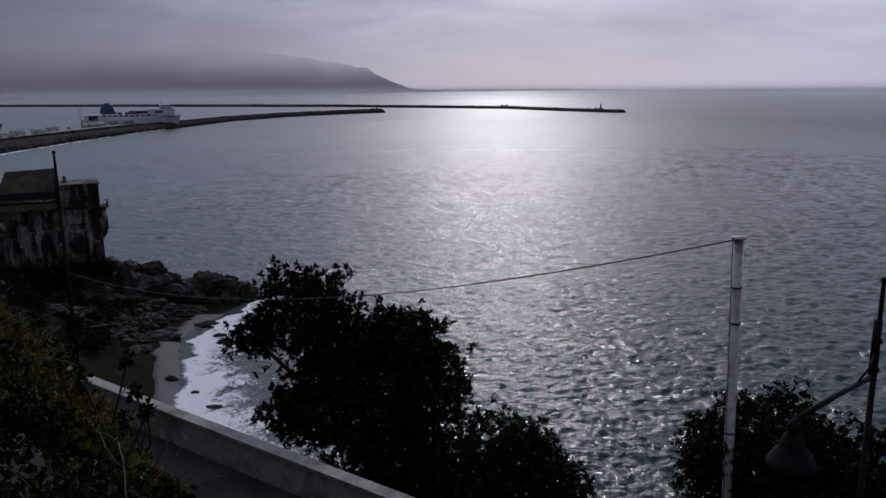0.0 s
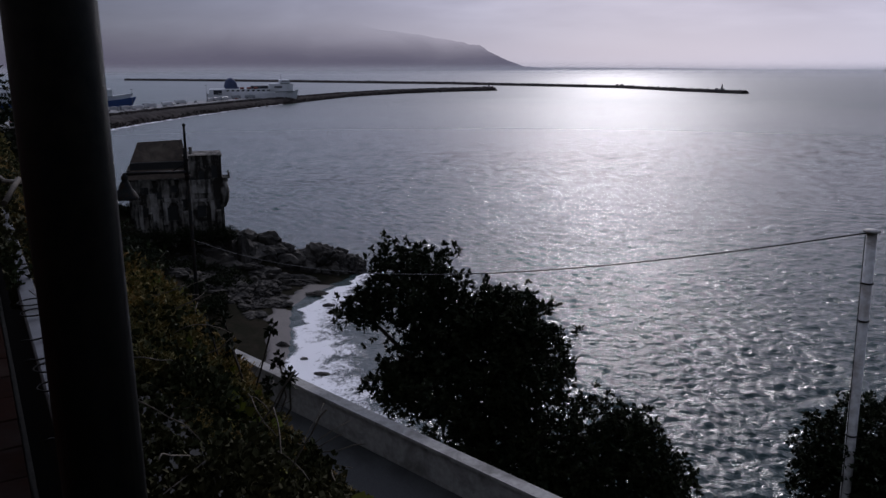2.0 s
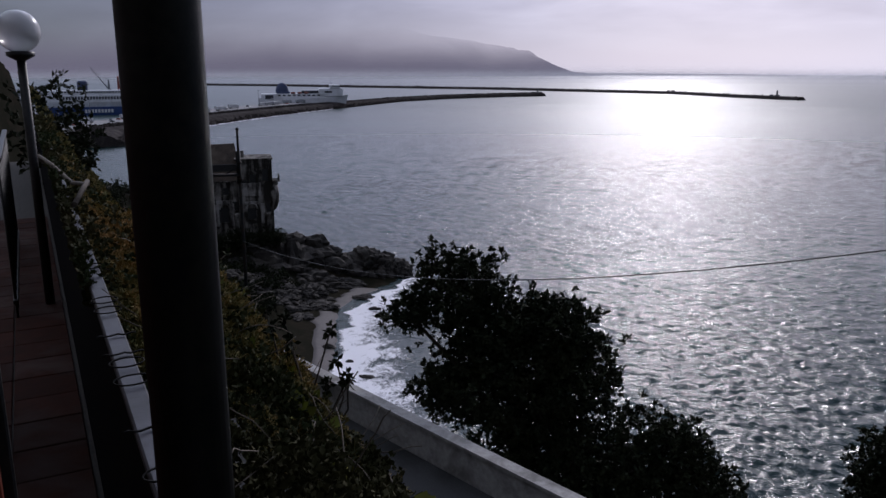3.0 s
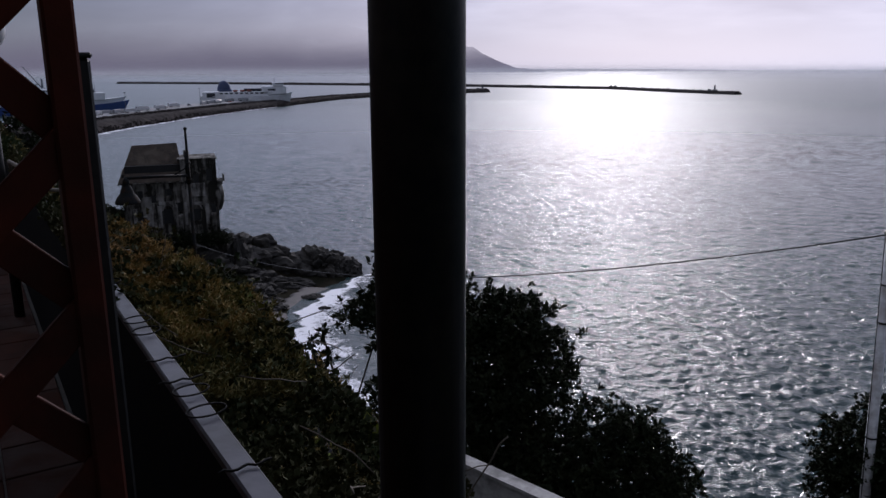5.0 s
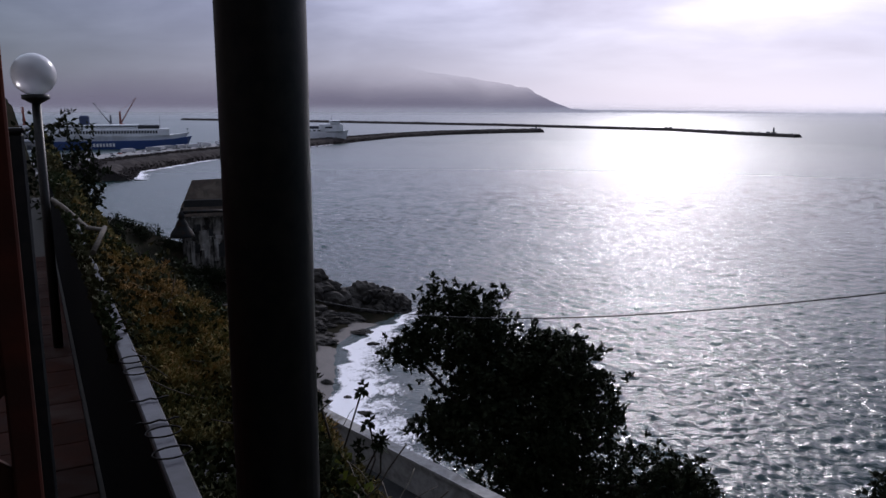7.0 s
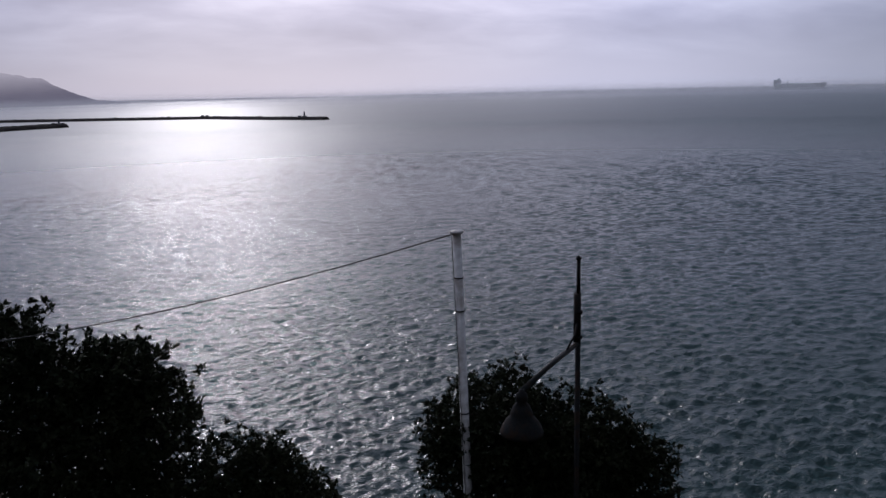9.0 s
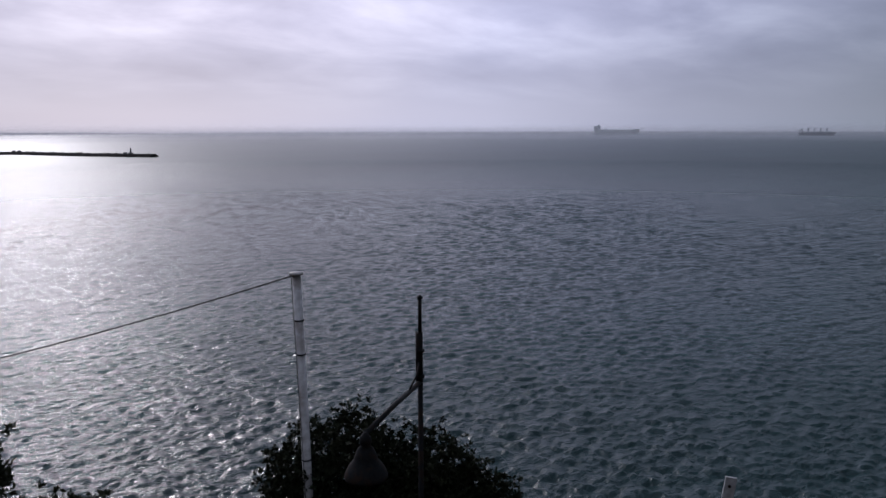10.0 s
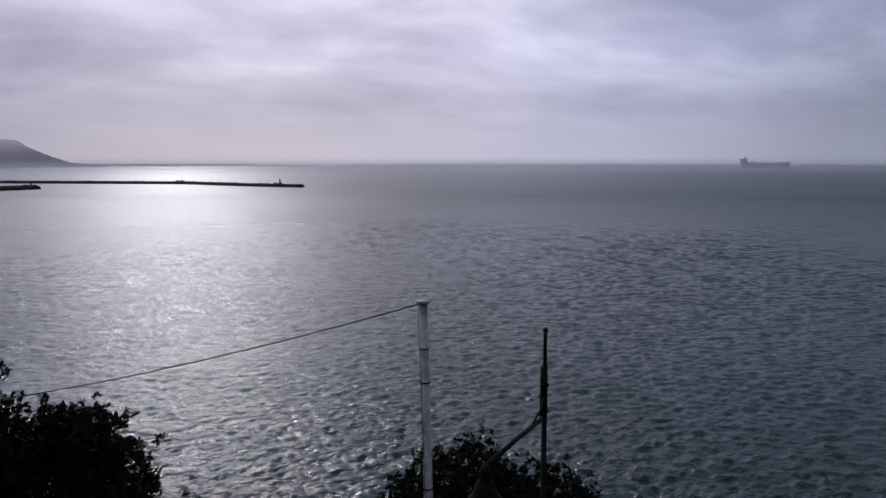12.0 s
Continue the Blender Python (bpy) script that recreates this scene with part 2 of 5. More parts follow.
SHORE = [(140, -60), (105, -20), (75, 18), (40, 45), (0, 66), (-25, 90), (-44, 118), (-50, 137), (-54, 160), (-47, 172), (-45, 184),
         (-58, 194), (-88, 204), (-120, 232), (-200, 322), (-300, 452)]


def shore_distance(x, y):
    """Metres inland of the shoreline (negative at sea)."""
    best, side = 1e9, 1
    for (ax, ay), (bx, by) in zip(SHORE, SHORE[1:]):
        dx, dy = bx - ax, by - ay
        k = max(0, min(1, ((x - ax) * dx + (y - ay) * dy) / (dx * dx + dy * dy)))
        ex, ey = x - ax - k * dx, y - ay - k * dy
        d = math.hypot(ex, ey)
        if d < best:
            best, side = d, 1 if dx * ey - dy * ex > 0 else -1
    return best * side


def bank_edge(s):
    """How far out the planted bank reaches before it drops to the road."""
    return 1.3 + 0.30 * max(0.0, min(s, 12.0))


def bank_top(s, n):
    """The height of the planted bank at s metres along the rail and n metres out from it."""
    z = 49.34 - 0.05 * n if n < 0.3 else 49.325 - 1.15 * (n - 0.3) if n < 0.6 else 48.98 - 1.75 * (n - 0.6)
    return z - 1.5 * max(0.0, n - bank_edge(s)) - 0.28 * max(0.0, min(2.5, s - 1.5)) * max(0.0, min(1.0, (n - 0.1) / 0.4))


def ground_height(x, y):
    p = Vector((x, y, 0))
    dr, sr = (p - RAIL).dot(OUT), (p - RAIL).dot(AL)
    dw = (p - WALL_A).dot(WALL_N)
    ds = shore_distance(x, y)
    near = 48.0 if dr < 0.06 else bank_top(sr, dr) - 0.27 + 0.08 * fbm(x * 1.5, y * 1.5)
    z = max(Z_ROAD, near)
    if dw > 0.1:
        z = max(Z_ROAD - 0.2 - 0.6 * dw + 1.2 * fbm(x * 0.12, y * 0.12), 0.45 * ds if ds > 0 else -4)
    beach = 0.10 * ds if ds < 9 else 0.9 + 0.7 * (ds - 9) + 2.0 * fbm(x * 0.06, y * 0.06) * min(1, (ds - 9) / 8)
    hollow = 8.0 * math.exp(-((x + 82) / 9.0) ** 2 - ((y - 154) / 7.0) ** 2)      # cliff foot below the old house
    return max(0.6, min(z, beach) - hollow) if ds > 9 else min(z, beach) if ds > 0 else max(-4, 0.15 * ds)


# ---- setting ----
def sheet(name, x0, x1, y0, y1, step, mat, height):
    nx, ny = int((x1 - x0) / step) + 1, int((y1 - y0) / step) + 1
    vs = [(x0 + i * step, y0 + j * step, height(x0 + i * step, y0 + j * step)) for j in range(ny) for i in range(nx)]
    fs = [(j * nx + i, j * nx + i + 1, (j + 1) * nx + i + 1, (j + 1) * nx + i) for j in range(ny - 1) for i in range(nx - 1)]
    return mesh_from(name, vs, fs, mat, smooth=True)


def sea_material(name, rough, chop_h, wave_h, near, far, far_rough):
    m = bpy.data.materials.new(name)
    m.use_nodes = True
    nt = m.node_tree
    b = nt.nodes["Principled BSDF"]
    pos = nt.nodes.new("ShaderNodeNewGeometry").outputs["Position"]
    murk = noise_tex(nt, scaled(nt, pos, 0.004, 0.010, 0.01, 0.3), 1.0, 4, 0.6, 0.6)
    nt.links.new(ramp(nt, murk, [(0.35, (0.006, 0.026, 0.026)), (0.65, (0.015, 0.045, 0.042))]), b.inputs["Base Color"])
    b.inputs["IOR"].default_value, b.inputs["Specular IOR Level"].default_value = 1.34, 0.66
    dist = nt.nodes.new("ShaderNodeVectorMath")
    dist.operation = "LENGTH"
    nt.links.new(pos, dist.inputs[0])
    mr = nt.nodes.new("ShaderNodeMapRange")        # wavelets too fine to tell apart roughen the far water
    for key, val in (("From Min", near), ("From Max", far), ("To Min", rough), ("To Max", far_rough)):
        mr.inputs[key].default_value = val
    nt.links.new(dist.outputs["Value"], mr.inputs["Value"])
    nt.links.new(mr.outputs[0], b.inputs["Roughness"])
    wave = noise_tex(nt, scaled(nt, pos, 0.09, 0.20, 0.2, 0.38), 1.0, 5, 0.64, 0.5)
    ripple = noise_tex(nt, scaled(nt, pos, 0.33, 0.62, 0.5, -0.12), 1.0, 4, 0.62, 0.4)
    chop = noise_tex(nt, scaled(nt, pos, 1.3, 2.1, 1.0, -0.25), 1.0, 3, 0.60, 0.3)
    bp = nt.nodes.new("ShaderNodeBump")
    bp.inputs["Strength"].default_value, bp.inputs["Distance"].default_value = 1.0, 1.0
    nt.links.new(math_node(nt, "ADD", math_node(nt, "ADD", math_node(nt, "MULTIPLY", wave, wave_h), math_node(nt, "MULTIPLY", ripple, wave_h * 0.42)), math_node(nt, "MULTIPLY", chop, chop_h)), bp.inputs["Height"])
    nt.links.new(bp.outputs[0], b.inputs["Normal"])
    return m


def wave_height(x, y, spacing):
    """Wind waves as a sum of many trains that run in from the open bay, up to the fineness of the mesh."""
    rng = np.random.default_rng(17)
    z = np.zeros_like(x)
    shelter = np.clip((np.hypot(x, y) - 90) / 330, 0.25, 1.0)      # the longer seas die down towards the shore
    for k in range(190):
        lam = 0.7 * (9.0 / 0.7) ** (rng.random())
        a = radians(-112) + rng.normal() * (0.95 if lam < 5 else 0.6)
        amp = 0.0068 * lam ** 0.96 * rng.uniform(0.5, 1.4)
        q = 2 * math.pi / lam
        ph = q * (x * math.cos(a) + y * math.sin(a)) + rng.random() * 6.28
        w = np.clip((lam / spacing - 2.3) / 1.3, 0, 1)
        if lam > 5:
            w = w * shelter * 0.8
        z += w * amp * (np.sin(ph) + 0.28 * np.cos(2 * ph))
    gust = 0.75 + 0.35 * np.sin(x * 0.017 + 1.3 * np.sin(y * 0.009)) * np.sin(y * 0.013 + 0.8)
    return z * gust


def build_sea():
    rings, r = [], 70.0
    while r < 1100:
        rings.append(r)
        r *= 1.0034
    az = np.radians(np.arange(-42, 68.5, 0.13))
    R, A = np.meshgrid(np.array(rings), az, indexing="ij")
    x, y = R * np.sin(A), R * np.cos(A)
    z = wave_height(x, y, R * 0.0034)
    calm = np.clip((np.hypot((x + 42) / 1.0, (y - 140) / 2.0) - 10) / 30, 0.12, 1.0)
    z = z * calm * np.clip((R - 70) / 20, 0, 1) * np.clip((1100 - R) / 180, 0, 1)
    nr, na = R.shape
    idx = np.arange(nr * na).reshape(nr, na)
    quads = np.stack([idx[:-1, :-1], idx[1:, :-1], idx[1:, 1:], idx[:-1, 1:]], -1).reshape(-1, 4)
    me = bpy.data.meshes.new("water")
    me.vertices.add(nr * na)
    me.vertices.foreach_set("co", np.stack([x, y, z], -1).ravel())
    me.loops.add(quads.size)
    me.loops.foreach_set("vertex_index", quads.ravel())
    me.polygons.add(len(quads))
    me.polygons.foreach_set("loop_start", np.arange(0, quads.size, 4))
    me.polygons.foreach_set("use_smooth", np.ones(len(quads), dtype=bool))
    me.update(calc_edges=True)
    me.flip_normals()
    me.materials.append(sea_material("sea_water", SEA_ROUGH, 0.11, 1.0, 260.0, 1000.0, 0.39))
    tagged(new("water", me), "choppy grey-green sea glittering under a cloudy sky", "sea", kind="structure")
    vs, fs = [], []
    ring, seg = [0, 60, 300, 1000, 1095, 2200, 4990], 96
    for r in ring:
        vs += [(r * math.sin(2 * math.pi * k / seg), r * math.cos(2 * math.pi * k / seg), -0.55 if r < 1050 else -0.01) for k in range(seg)]
    for i in range(len(ring) - 1):
        fs += [(i * seg + k, i * seg + (k + 1) % seg, (i + 1) * seg + (k + 1) % seg, (i + 1) * seg + k) for k in range(seg)]
    far = mesh_from("open_water", vs, fs, sea_material("open_sea_water", 0.40, 0.05, 0.3, 1100.0, 3000.0, 0.28))
    tagged(far, "grey open sea reaching to the horizon", "sea", kind="structure")


SEA_ROUGH = 0.175
build_sea()

ground = sheet("ground", -150, 120, -70, 240, 2.0, M_SOIL, lambda x, y: ground_height(x, y))
tagged(ground, "dark overgrown coastal slope of soil and scrub above the sea", "ground", kind="structure")
near_ground = sheet("slope", -24, 14, -10, 32, 0.5, M_SOIL, lambda x, y: ground_height(x, y) + 0.05)
tagged(near_ground, "steep dark earth bank between terrace and road", "slope", kind="structure")


def strip(name, line, n0, n1, z0, z1, mat):
    """A long slab along a line of points, between two offsets to its left side and two heights."""
    pts = [Vector((x, y, 0)) for x, y in line]
    vs, fs = [], []
    for i, p in enumerate(pts):
        d = (pts[min(i + 1, len(pts) - 1)] - pts[max(i - 1, 0)]).normalized()
        nrm = Vector((-d.y, d.x, 0))
        for n, z in ((n0, z0), (n1, z0), (n1, z1), (n0, z1)):
            vs.append(p + nrm * n + Vector((0, 0, z)))
    for i in range(len(pts) - 1):
        for k in range(4):
            fs.append((4 * i + k, 4 * i + (k + 1) % 4, 4 * i + 4 + (k + 1) % 4, 4 * i + 4 + k))
    fs += [(3, 2, 1, 0), tuple(4 * (len(pts) - 1) + k for k in range(4))]
    return mesh_from(name, vs, fs, mat)


wall_line = [(WALL_A + WALL_D * s + WALL_N * (0.00055 * max(0, 9 - s) ** 2.2)) for s in range(-24, 46, 3)]
wall_line = [(p.x, p.y) for p in wall_line]
road = strip("road", wall_line, -0.05, -5.5, Z_ROAD - 0.3, Z_ROAD + 0.06, M_ROAD)
tagged(road, "narrow dark wet asphalt road under the bank", "road", kind="structure")
road_wall = strip("wall_road", wall_line, 0.0, 0.32, Z_ROAD - 3.0, Z_WALL - 0.1, M_CONC)
tagged(road_wall, "weathered grey concrete parapet wall along the road", "wall", kind="structure")
cap = strip("coping", wall_line, -0.05, 0.37, Z_WALL - 0.097, Z_WALL, M_CONC)
cap.parent = road_wall

# ---- terrace ----
def slab(name, s0, s1, n0, n1, z0, z1, mat, bevel=0.0, parent=None):
    c = terrace((s0 + s1) / 2, (n0 + n1) / 2, (z0 + z1) / 2)
    rot = Matrix((AL, OUT, Vector((0, 0, 1)))).transposed()
    if rot.determinant() < 0:
        rot = Matrix((AL, -OUT, Vector((0, 0, 1)))).transposed()
    return part(name, box((abs(s1 - s0), abs(n1 - n0), abs(z1 - z0)), c, rot, bevel), mat, parent)


floor = tagged(slab("floor", -6, 14, -3.2, 0.000, Z_FLOOR - 0.5, Z_FLOOR - 0.012, M_GROUT), "terrace floor of worn brown-red tiles in dark mortar", "floor", kind="structure")
rail_wall = tagged(slab("wall_terrace", -6, 14, 0.003, 0.042, Z_FLOOR - 1.2, Z_RAIL - 0.025, M_PANEL), "low terrace wall, near-black with its shade in the colour", "wall", kind="structure")
slab("coping", -6, 14, 0.000, 0.045, Z_RAIL - 0.022, Z_RAIL, M_CAP, 0.004, rail_wall)
# unseen wall, added to keep sky light from behind off the terrace
unseen_wall = tagged(slab("wall_unseen", -6, 14, -3.5, -3.2, Z_FLOOR - 0.6, 51.2, M_CONC), "unseen wall behind the terrace, added to block sky light", "wall", kind="structure")
# unseen hill, added so that near things get less light from behind
hill = sheet("hillside", -420, 160, -330, 330, 12.0, M_SOIL, lambda x, y: (lambda dr: -30.0 if dr > -4.5 else min(190.0, 47.0 + 1.05 * (-dr - 4.0)) + 5 * fbm(x * 0.02, y * 0.02))((Vector((x, y, 0)) - RAIL).dot(OUT)))
tagged(hill, "unseen steep dark hillside added behind the terrace to block sky light", "hillside", kind="structure")
# roof that the post would carry, out of view; it also blocks sky light
roof = tagged(slab("ceiling", -6, 2.0, -3.3, 0.1, 51.2, 51.35, M_WOOD), "dark boarded canopy roof over the terrace", "canopy", kind="structure")

post = tagged(part("canopy_post", tube((-0.488, 0.590, Z_RAIL), (-0.488, 0.590, 51.2), 0.0375, seg=28), M_POST), "round black painted steel post standing on the rail wall", "post")


# ---- trees ----
def unit(v):
    return v / (np.linalg.norm(v, axis=-1, keepdims=True) + 1e-9)


def leaf_mesh(name, p, a, b, length, width, mat, parent=None):
    """Small folded leaves: each at a point p, growing along a, spread along b."""
    n = np.cross(a, b)
    L, W = length[:, None], width[:, None]
    quad = np.stack([p, p + a * L * 0.5 + b * W + n * W * 0.4, p + a * L, p + a * L * 0.5 - b * W + n * W * 0.4], 1).reshape(-1, 3)
    k = np.arange(len(p))[:, None] * 4
    tri = np.concatenate([k + np.array([[0, 1, 2]]), k + np.array([[0, 2, 3]])], 1).reshape(-1, 3)
    me = bpy.data.meshes.new(name)
    me.vertices.add(len(quad))
    me.vertices.foreach_set("co", quad.ravel())
    me.loops.add(tri.size)
    me.loops.foreach_set("vertex_index", tri.ravel())
    me.polygons.add(len(tri))
    me.polygons.foreach_set("loop_start", np.arange(0, tri.size, 3))
    me.update(calc_edges=True)
    me.materials.append(mat)
    ob = new(name, me)
    if parent:
        ob.parent = parent
    return ob


def leaf_crown(name, lobes, leaf, clusters, mat, parent, seed, per=11):
    """Clusters of small folded leaves through ellipsoid lobes, thicker at the outside, with sprigs beyond."""
    rng = np.random.default_rng(seed)
    c, r = np.array([tuple(l[0]) for l in lobes], float), np.array([l[1] for l in lobes], float)
    vol = r.prod(1) ** 0.75
    pick = rng.choice(len(lobes), clusters, p=vol / vol.sum())
    d = unit(rng.normal(size=(clusters, 3)))
    lump = 1.0 + 0.14 * np.sin(d[:, 0] * 5.1 + seed + pick) * np.sin(d[:, 1] * 4.3 + 2 * pick) + 0.10 * np.sin(d[:, 2] * 9.0 + d[:, 0] * 7 + seed)
    depth = np.where(rng.random(clusters) < 0.9, rng.random(clusters) ** 0.33, rng.uniform(1.0, 1.22, clusters))
    q = c[pick] + d * r[pick] * (lump * depth)[:, None]
    tip = unit(rng.normal(size=(clusters, 3)) * 0.5 + d * 0.7 + np.array((0, 0, 0.4)))
    q, tip = np.repeat(q, per, 0), np.repeat(tip, per, 0)
    n = len(q)
    a = unit(tip * 0.75 + unit(rng.normal(size=(n, 3))) * 0.95)
    b = unit(np.cross(a, rng.normal(size=(n, 3))))
    L = leaf * rng.uniform(0.6, 1.25, n)
    return leaf_mesh(name, q + tip * (rng.random((n, 1)) - 0.5) * leaf * 0.9 + rng.normal(size=(n, 3)) * leaf * 0.10, a, b, L, L * 0.27, mat, parent)


def limb(points, r0, r1, seg=7):
    bm = bmesh.new()
    pts = [Vector(p) for p in points]
    n = len(pts) - 1
    for i in range(n):
        add_tube(bm, pts[i], pts[i + 1], r0 + (r1 - r0) * i / n, r0 + (r1 - r0) * (i + 1) / n, seg)
    return bm


def tree(base, lobes, leaf, clusters, label, seed, trunk_r):
    t = thing("tree", base, label, "tree")
    rel = [((c[0] - base[0], c[1] - base[1], c[2] - base[2]), r) for c, r in lobes]
    fork = Vector((0, 0, 0)).lerp(Vector(rel[0][0]), 0.45)
    part("trunk", limb([(0, 0, -1), (0.1, 0.1, fork.z * 0.5), fork], trunk_r, trunk_r * 0.6, 9), M_BARK, t)
    for c, r in rel:
        mid = fork.lerp(Vector(c), 0.5) + Vector((0, 0, 0.3))
        part("limb", limb([fork, mid, c], trunk_r * 0.5, trunk_r * 0.2), M_BARK, t)
        for k in range(4):
            a = 2 * math.pi * k / 4 + seed
            e = Vector(c) + Vector((math.cos(a) * r[0] * 0.7, math.sin(a) * r[1] * 0.7, r[2] * 0.45))
            part("branch", limb([c, Vector(c).lerp(e, 0.5) + Vector((0, 0, 0.12)), e], trunk_r * 0.2, trunk_r * 0.05, 5), M_BARK, t)
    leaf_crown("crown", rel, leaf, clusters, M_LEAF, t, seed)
    return t


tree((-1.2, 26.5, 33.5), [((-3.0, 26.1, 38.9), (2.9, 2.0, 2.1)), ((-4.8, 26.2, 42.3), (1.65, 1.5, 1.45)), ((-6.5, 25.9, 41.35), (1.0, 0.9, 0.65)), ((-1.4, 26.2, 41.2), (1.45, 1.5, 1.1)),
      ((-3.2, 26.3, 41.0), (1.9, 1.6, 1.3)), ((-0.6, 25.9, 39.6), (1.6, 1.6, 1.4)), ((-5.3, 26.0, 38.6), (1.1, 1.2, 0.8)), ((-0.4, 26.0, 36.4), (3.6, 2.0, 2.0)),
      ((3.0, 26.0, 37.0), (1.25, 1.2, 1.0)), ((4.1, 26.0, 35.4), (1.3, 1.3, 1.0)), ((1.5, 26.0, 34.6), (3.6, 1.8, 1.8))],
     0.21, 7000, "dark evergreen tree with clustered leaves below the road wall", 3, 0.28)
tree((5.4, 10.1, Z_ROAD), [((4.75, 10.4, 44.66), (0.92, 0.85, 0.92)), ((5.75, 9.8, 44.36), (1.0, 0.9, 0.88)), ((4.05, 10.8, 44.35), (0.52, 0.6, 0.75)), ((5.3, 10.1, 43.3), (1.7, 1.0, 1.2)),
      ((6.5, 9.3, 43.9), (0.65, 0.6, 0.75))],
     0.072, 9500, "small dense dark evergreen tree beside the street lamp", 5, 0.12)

# ---- white pole, wire, street lamps ----
pole = tagged(part("utility_pole", tube((4.16, 10.10, Z_ROAD), (3.97, 10.18, 47.91), 0.074, 0.062, 16), M_WHITE), "tall white painted steel pole with rust streaks beside the road", "pole")


def street_lamp(base, top, arm_z, arm_to, k, label):
    """An iron post with a sleeve and a thin tip, and a bell shade on a bent arm; k is its size."""
    t = thing("street_lamp", base, label, "street lamp", "street lamps along the road")
    b = Vector(base)
    h = top - b.z
    part("pole", tube((0, 0, 0), (0, 0, h - 0.75 * k), 0.062 * k, 0.052 * k, 14), M_IRON, t)
    part("sleeve", tube((-0.02 * k, 0, h - 1.75 * k), (-0.02 * k, 0, h - 0.72 * k), 0.074 * k, 0.072 * k, 14), M_IRON, t)
    part("tip", tube((0, 0, h - 0.75 * k), (0, 0, h - 0.06 * k), 0.040 * k, 0.036 * k, 12), M_IRON, t)
    part("finial", lathe([(0.03 * k, h - 0.07 * k), (0.058 * k, h - 0.04 * k), (0.058 * k, h - 0.01 * k), (0.02 * k, h + 0.03 * k)], 12), M_IRON, t)
    for z in (h - 1.1 * k, h - 1.62 * k):
        part("clamp", lathe([(0.07 * k, z - 0.03 * k), (0.088 * k, z - 0.03 * k), (0.088 * k, z + 0.03 * k), (0.07 * k, z + 0.03 * k)], 14), M_IRON, t)
    e = Vector(arm_to) - b
    a = Vector((0, 0, arm_z - b.z))
    part("arm", path_tube([a, a.lerp(e, 0.5) + Vector((0, 0, 0.02)), e], 0.048 * k, 8), M_IRON, t)
    part("brace", path_tube([a + Vector((0, 0, 0.55 * k)), a.lerp(e, 0.06) + Vector((0, 0, 0.22 * k)), a.lerp(e, 0.25) + Vector((0, 0, 0.03 * k))], 0.022 * k, 6), M_IRON, t)
    shape = [(0.04, 0.04), (0.07, -0.02), (0.11, -0.06), (0.12, -0.16), (0.09, -0.20), (0.16, -0.27), (0.22, -0.40), (0.23, -0.46), (0.33, -0.56), (0.40, -0.68), (0.425, -0.74),
             (0.425, -0.78), (0.40, -0.77), (0.24, -0.60), (0.05, -0.55)]
    bell = part("shade", lathe([(r * k * 0.85, z * k * 0.95) for r, z in shape], 28), M_IRON, t)
    bell.location = e
    return t


street_lamp((5.25, 8.95, Z_ROAD), 47.66, 46.44, (3.66, 7.55, 46.52), 0.70, "black iron street lamp with bell shade on a bent arm")


street_lamp((-13.1, 26.7, Z_ROAD), 47.83, 46.12, (-14.35, 24.6, 46.3), 1.15, "distant black iron street lamp with bell shade by the wall")

# pole fittings and the cables
for z in (47.25, 46.75, 45.15, 43.2):
    q = (z - Z_ROAD) / 9.51
    part("band", lathe([(0.064, z - 0.009), (0.076, z - 0.009), (0.076, z + 0.009), (0.064, z + 0.009)], 16), M_IRON, pole).location = (4.16 - 0.19 * q, 10.10 + 0.08 * q, 0)
part("cap", lathe([(0.06, 47.905), (0.10, 47.91), (0.10, 47.935), (0.03, 47.95)], 16), M_WHITE, pole).location = (3.97, 10.18, 0)


def cable(name, a, b, sag, radius, label, n=24):
    a, b = Vector(a), Vector(b)
    pts = [a.lerp(b, i / n) - Vector((0, 0, 4 * sag * (i / n) * (1 - i / n))) for i in range(n + 1)]
    return tagged(part(name, path_tube(pts, radius, 6), M_CABLE), label, "cable")


M_CABLE = material("black_cable", (0.02, 0.02, 0.022), 0.6, grain=(0.04, 0.04, 0.04), grain_scale=40)
cable("overhead_cable", (3.90, 10.16, 47.90), (-13.1, 26.7, 43.6), 0.90, 0.011, "thin black twisted cable slung between pole and lamp")
cable("down_cable", (3.89, 10.17, 47.88), (4.02, 10.08, 42.6), 0.03, 0.007, "slack dark wire hanging beside the white pole")

# white marker board at the road edge
marker = thing("marker_post", (8.80, 6.58, 43.93), "white painted board on a dark post", "marker post", rz=radians(-40))
part("board", box((0.16, 0.03, 2.2), (0, 0, 0.02), Matrix.Rotation(radians(7), 3, "Y"), 0.005), M_WHITE, marker)
part("stake", box((0.07, 0.06, 6.9), (-0.13, 0.03, -2.75), None, 0.005), M_IRON, marker)
part("bolt", tube((0.11, -0.03, 0.98), (0.11, -0.012, 0.98), 0.022, seg=10), M_IRON, marker)


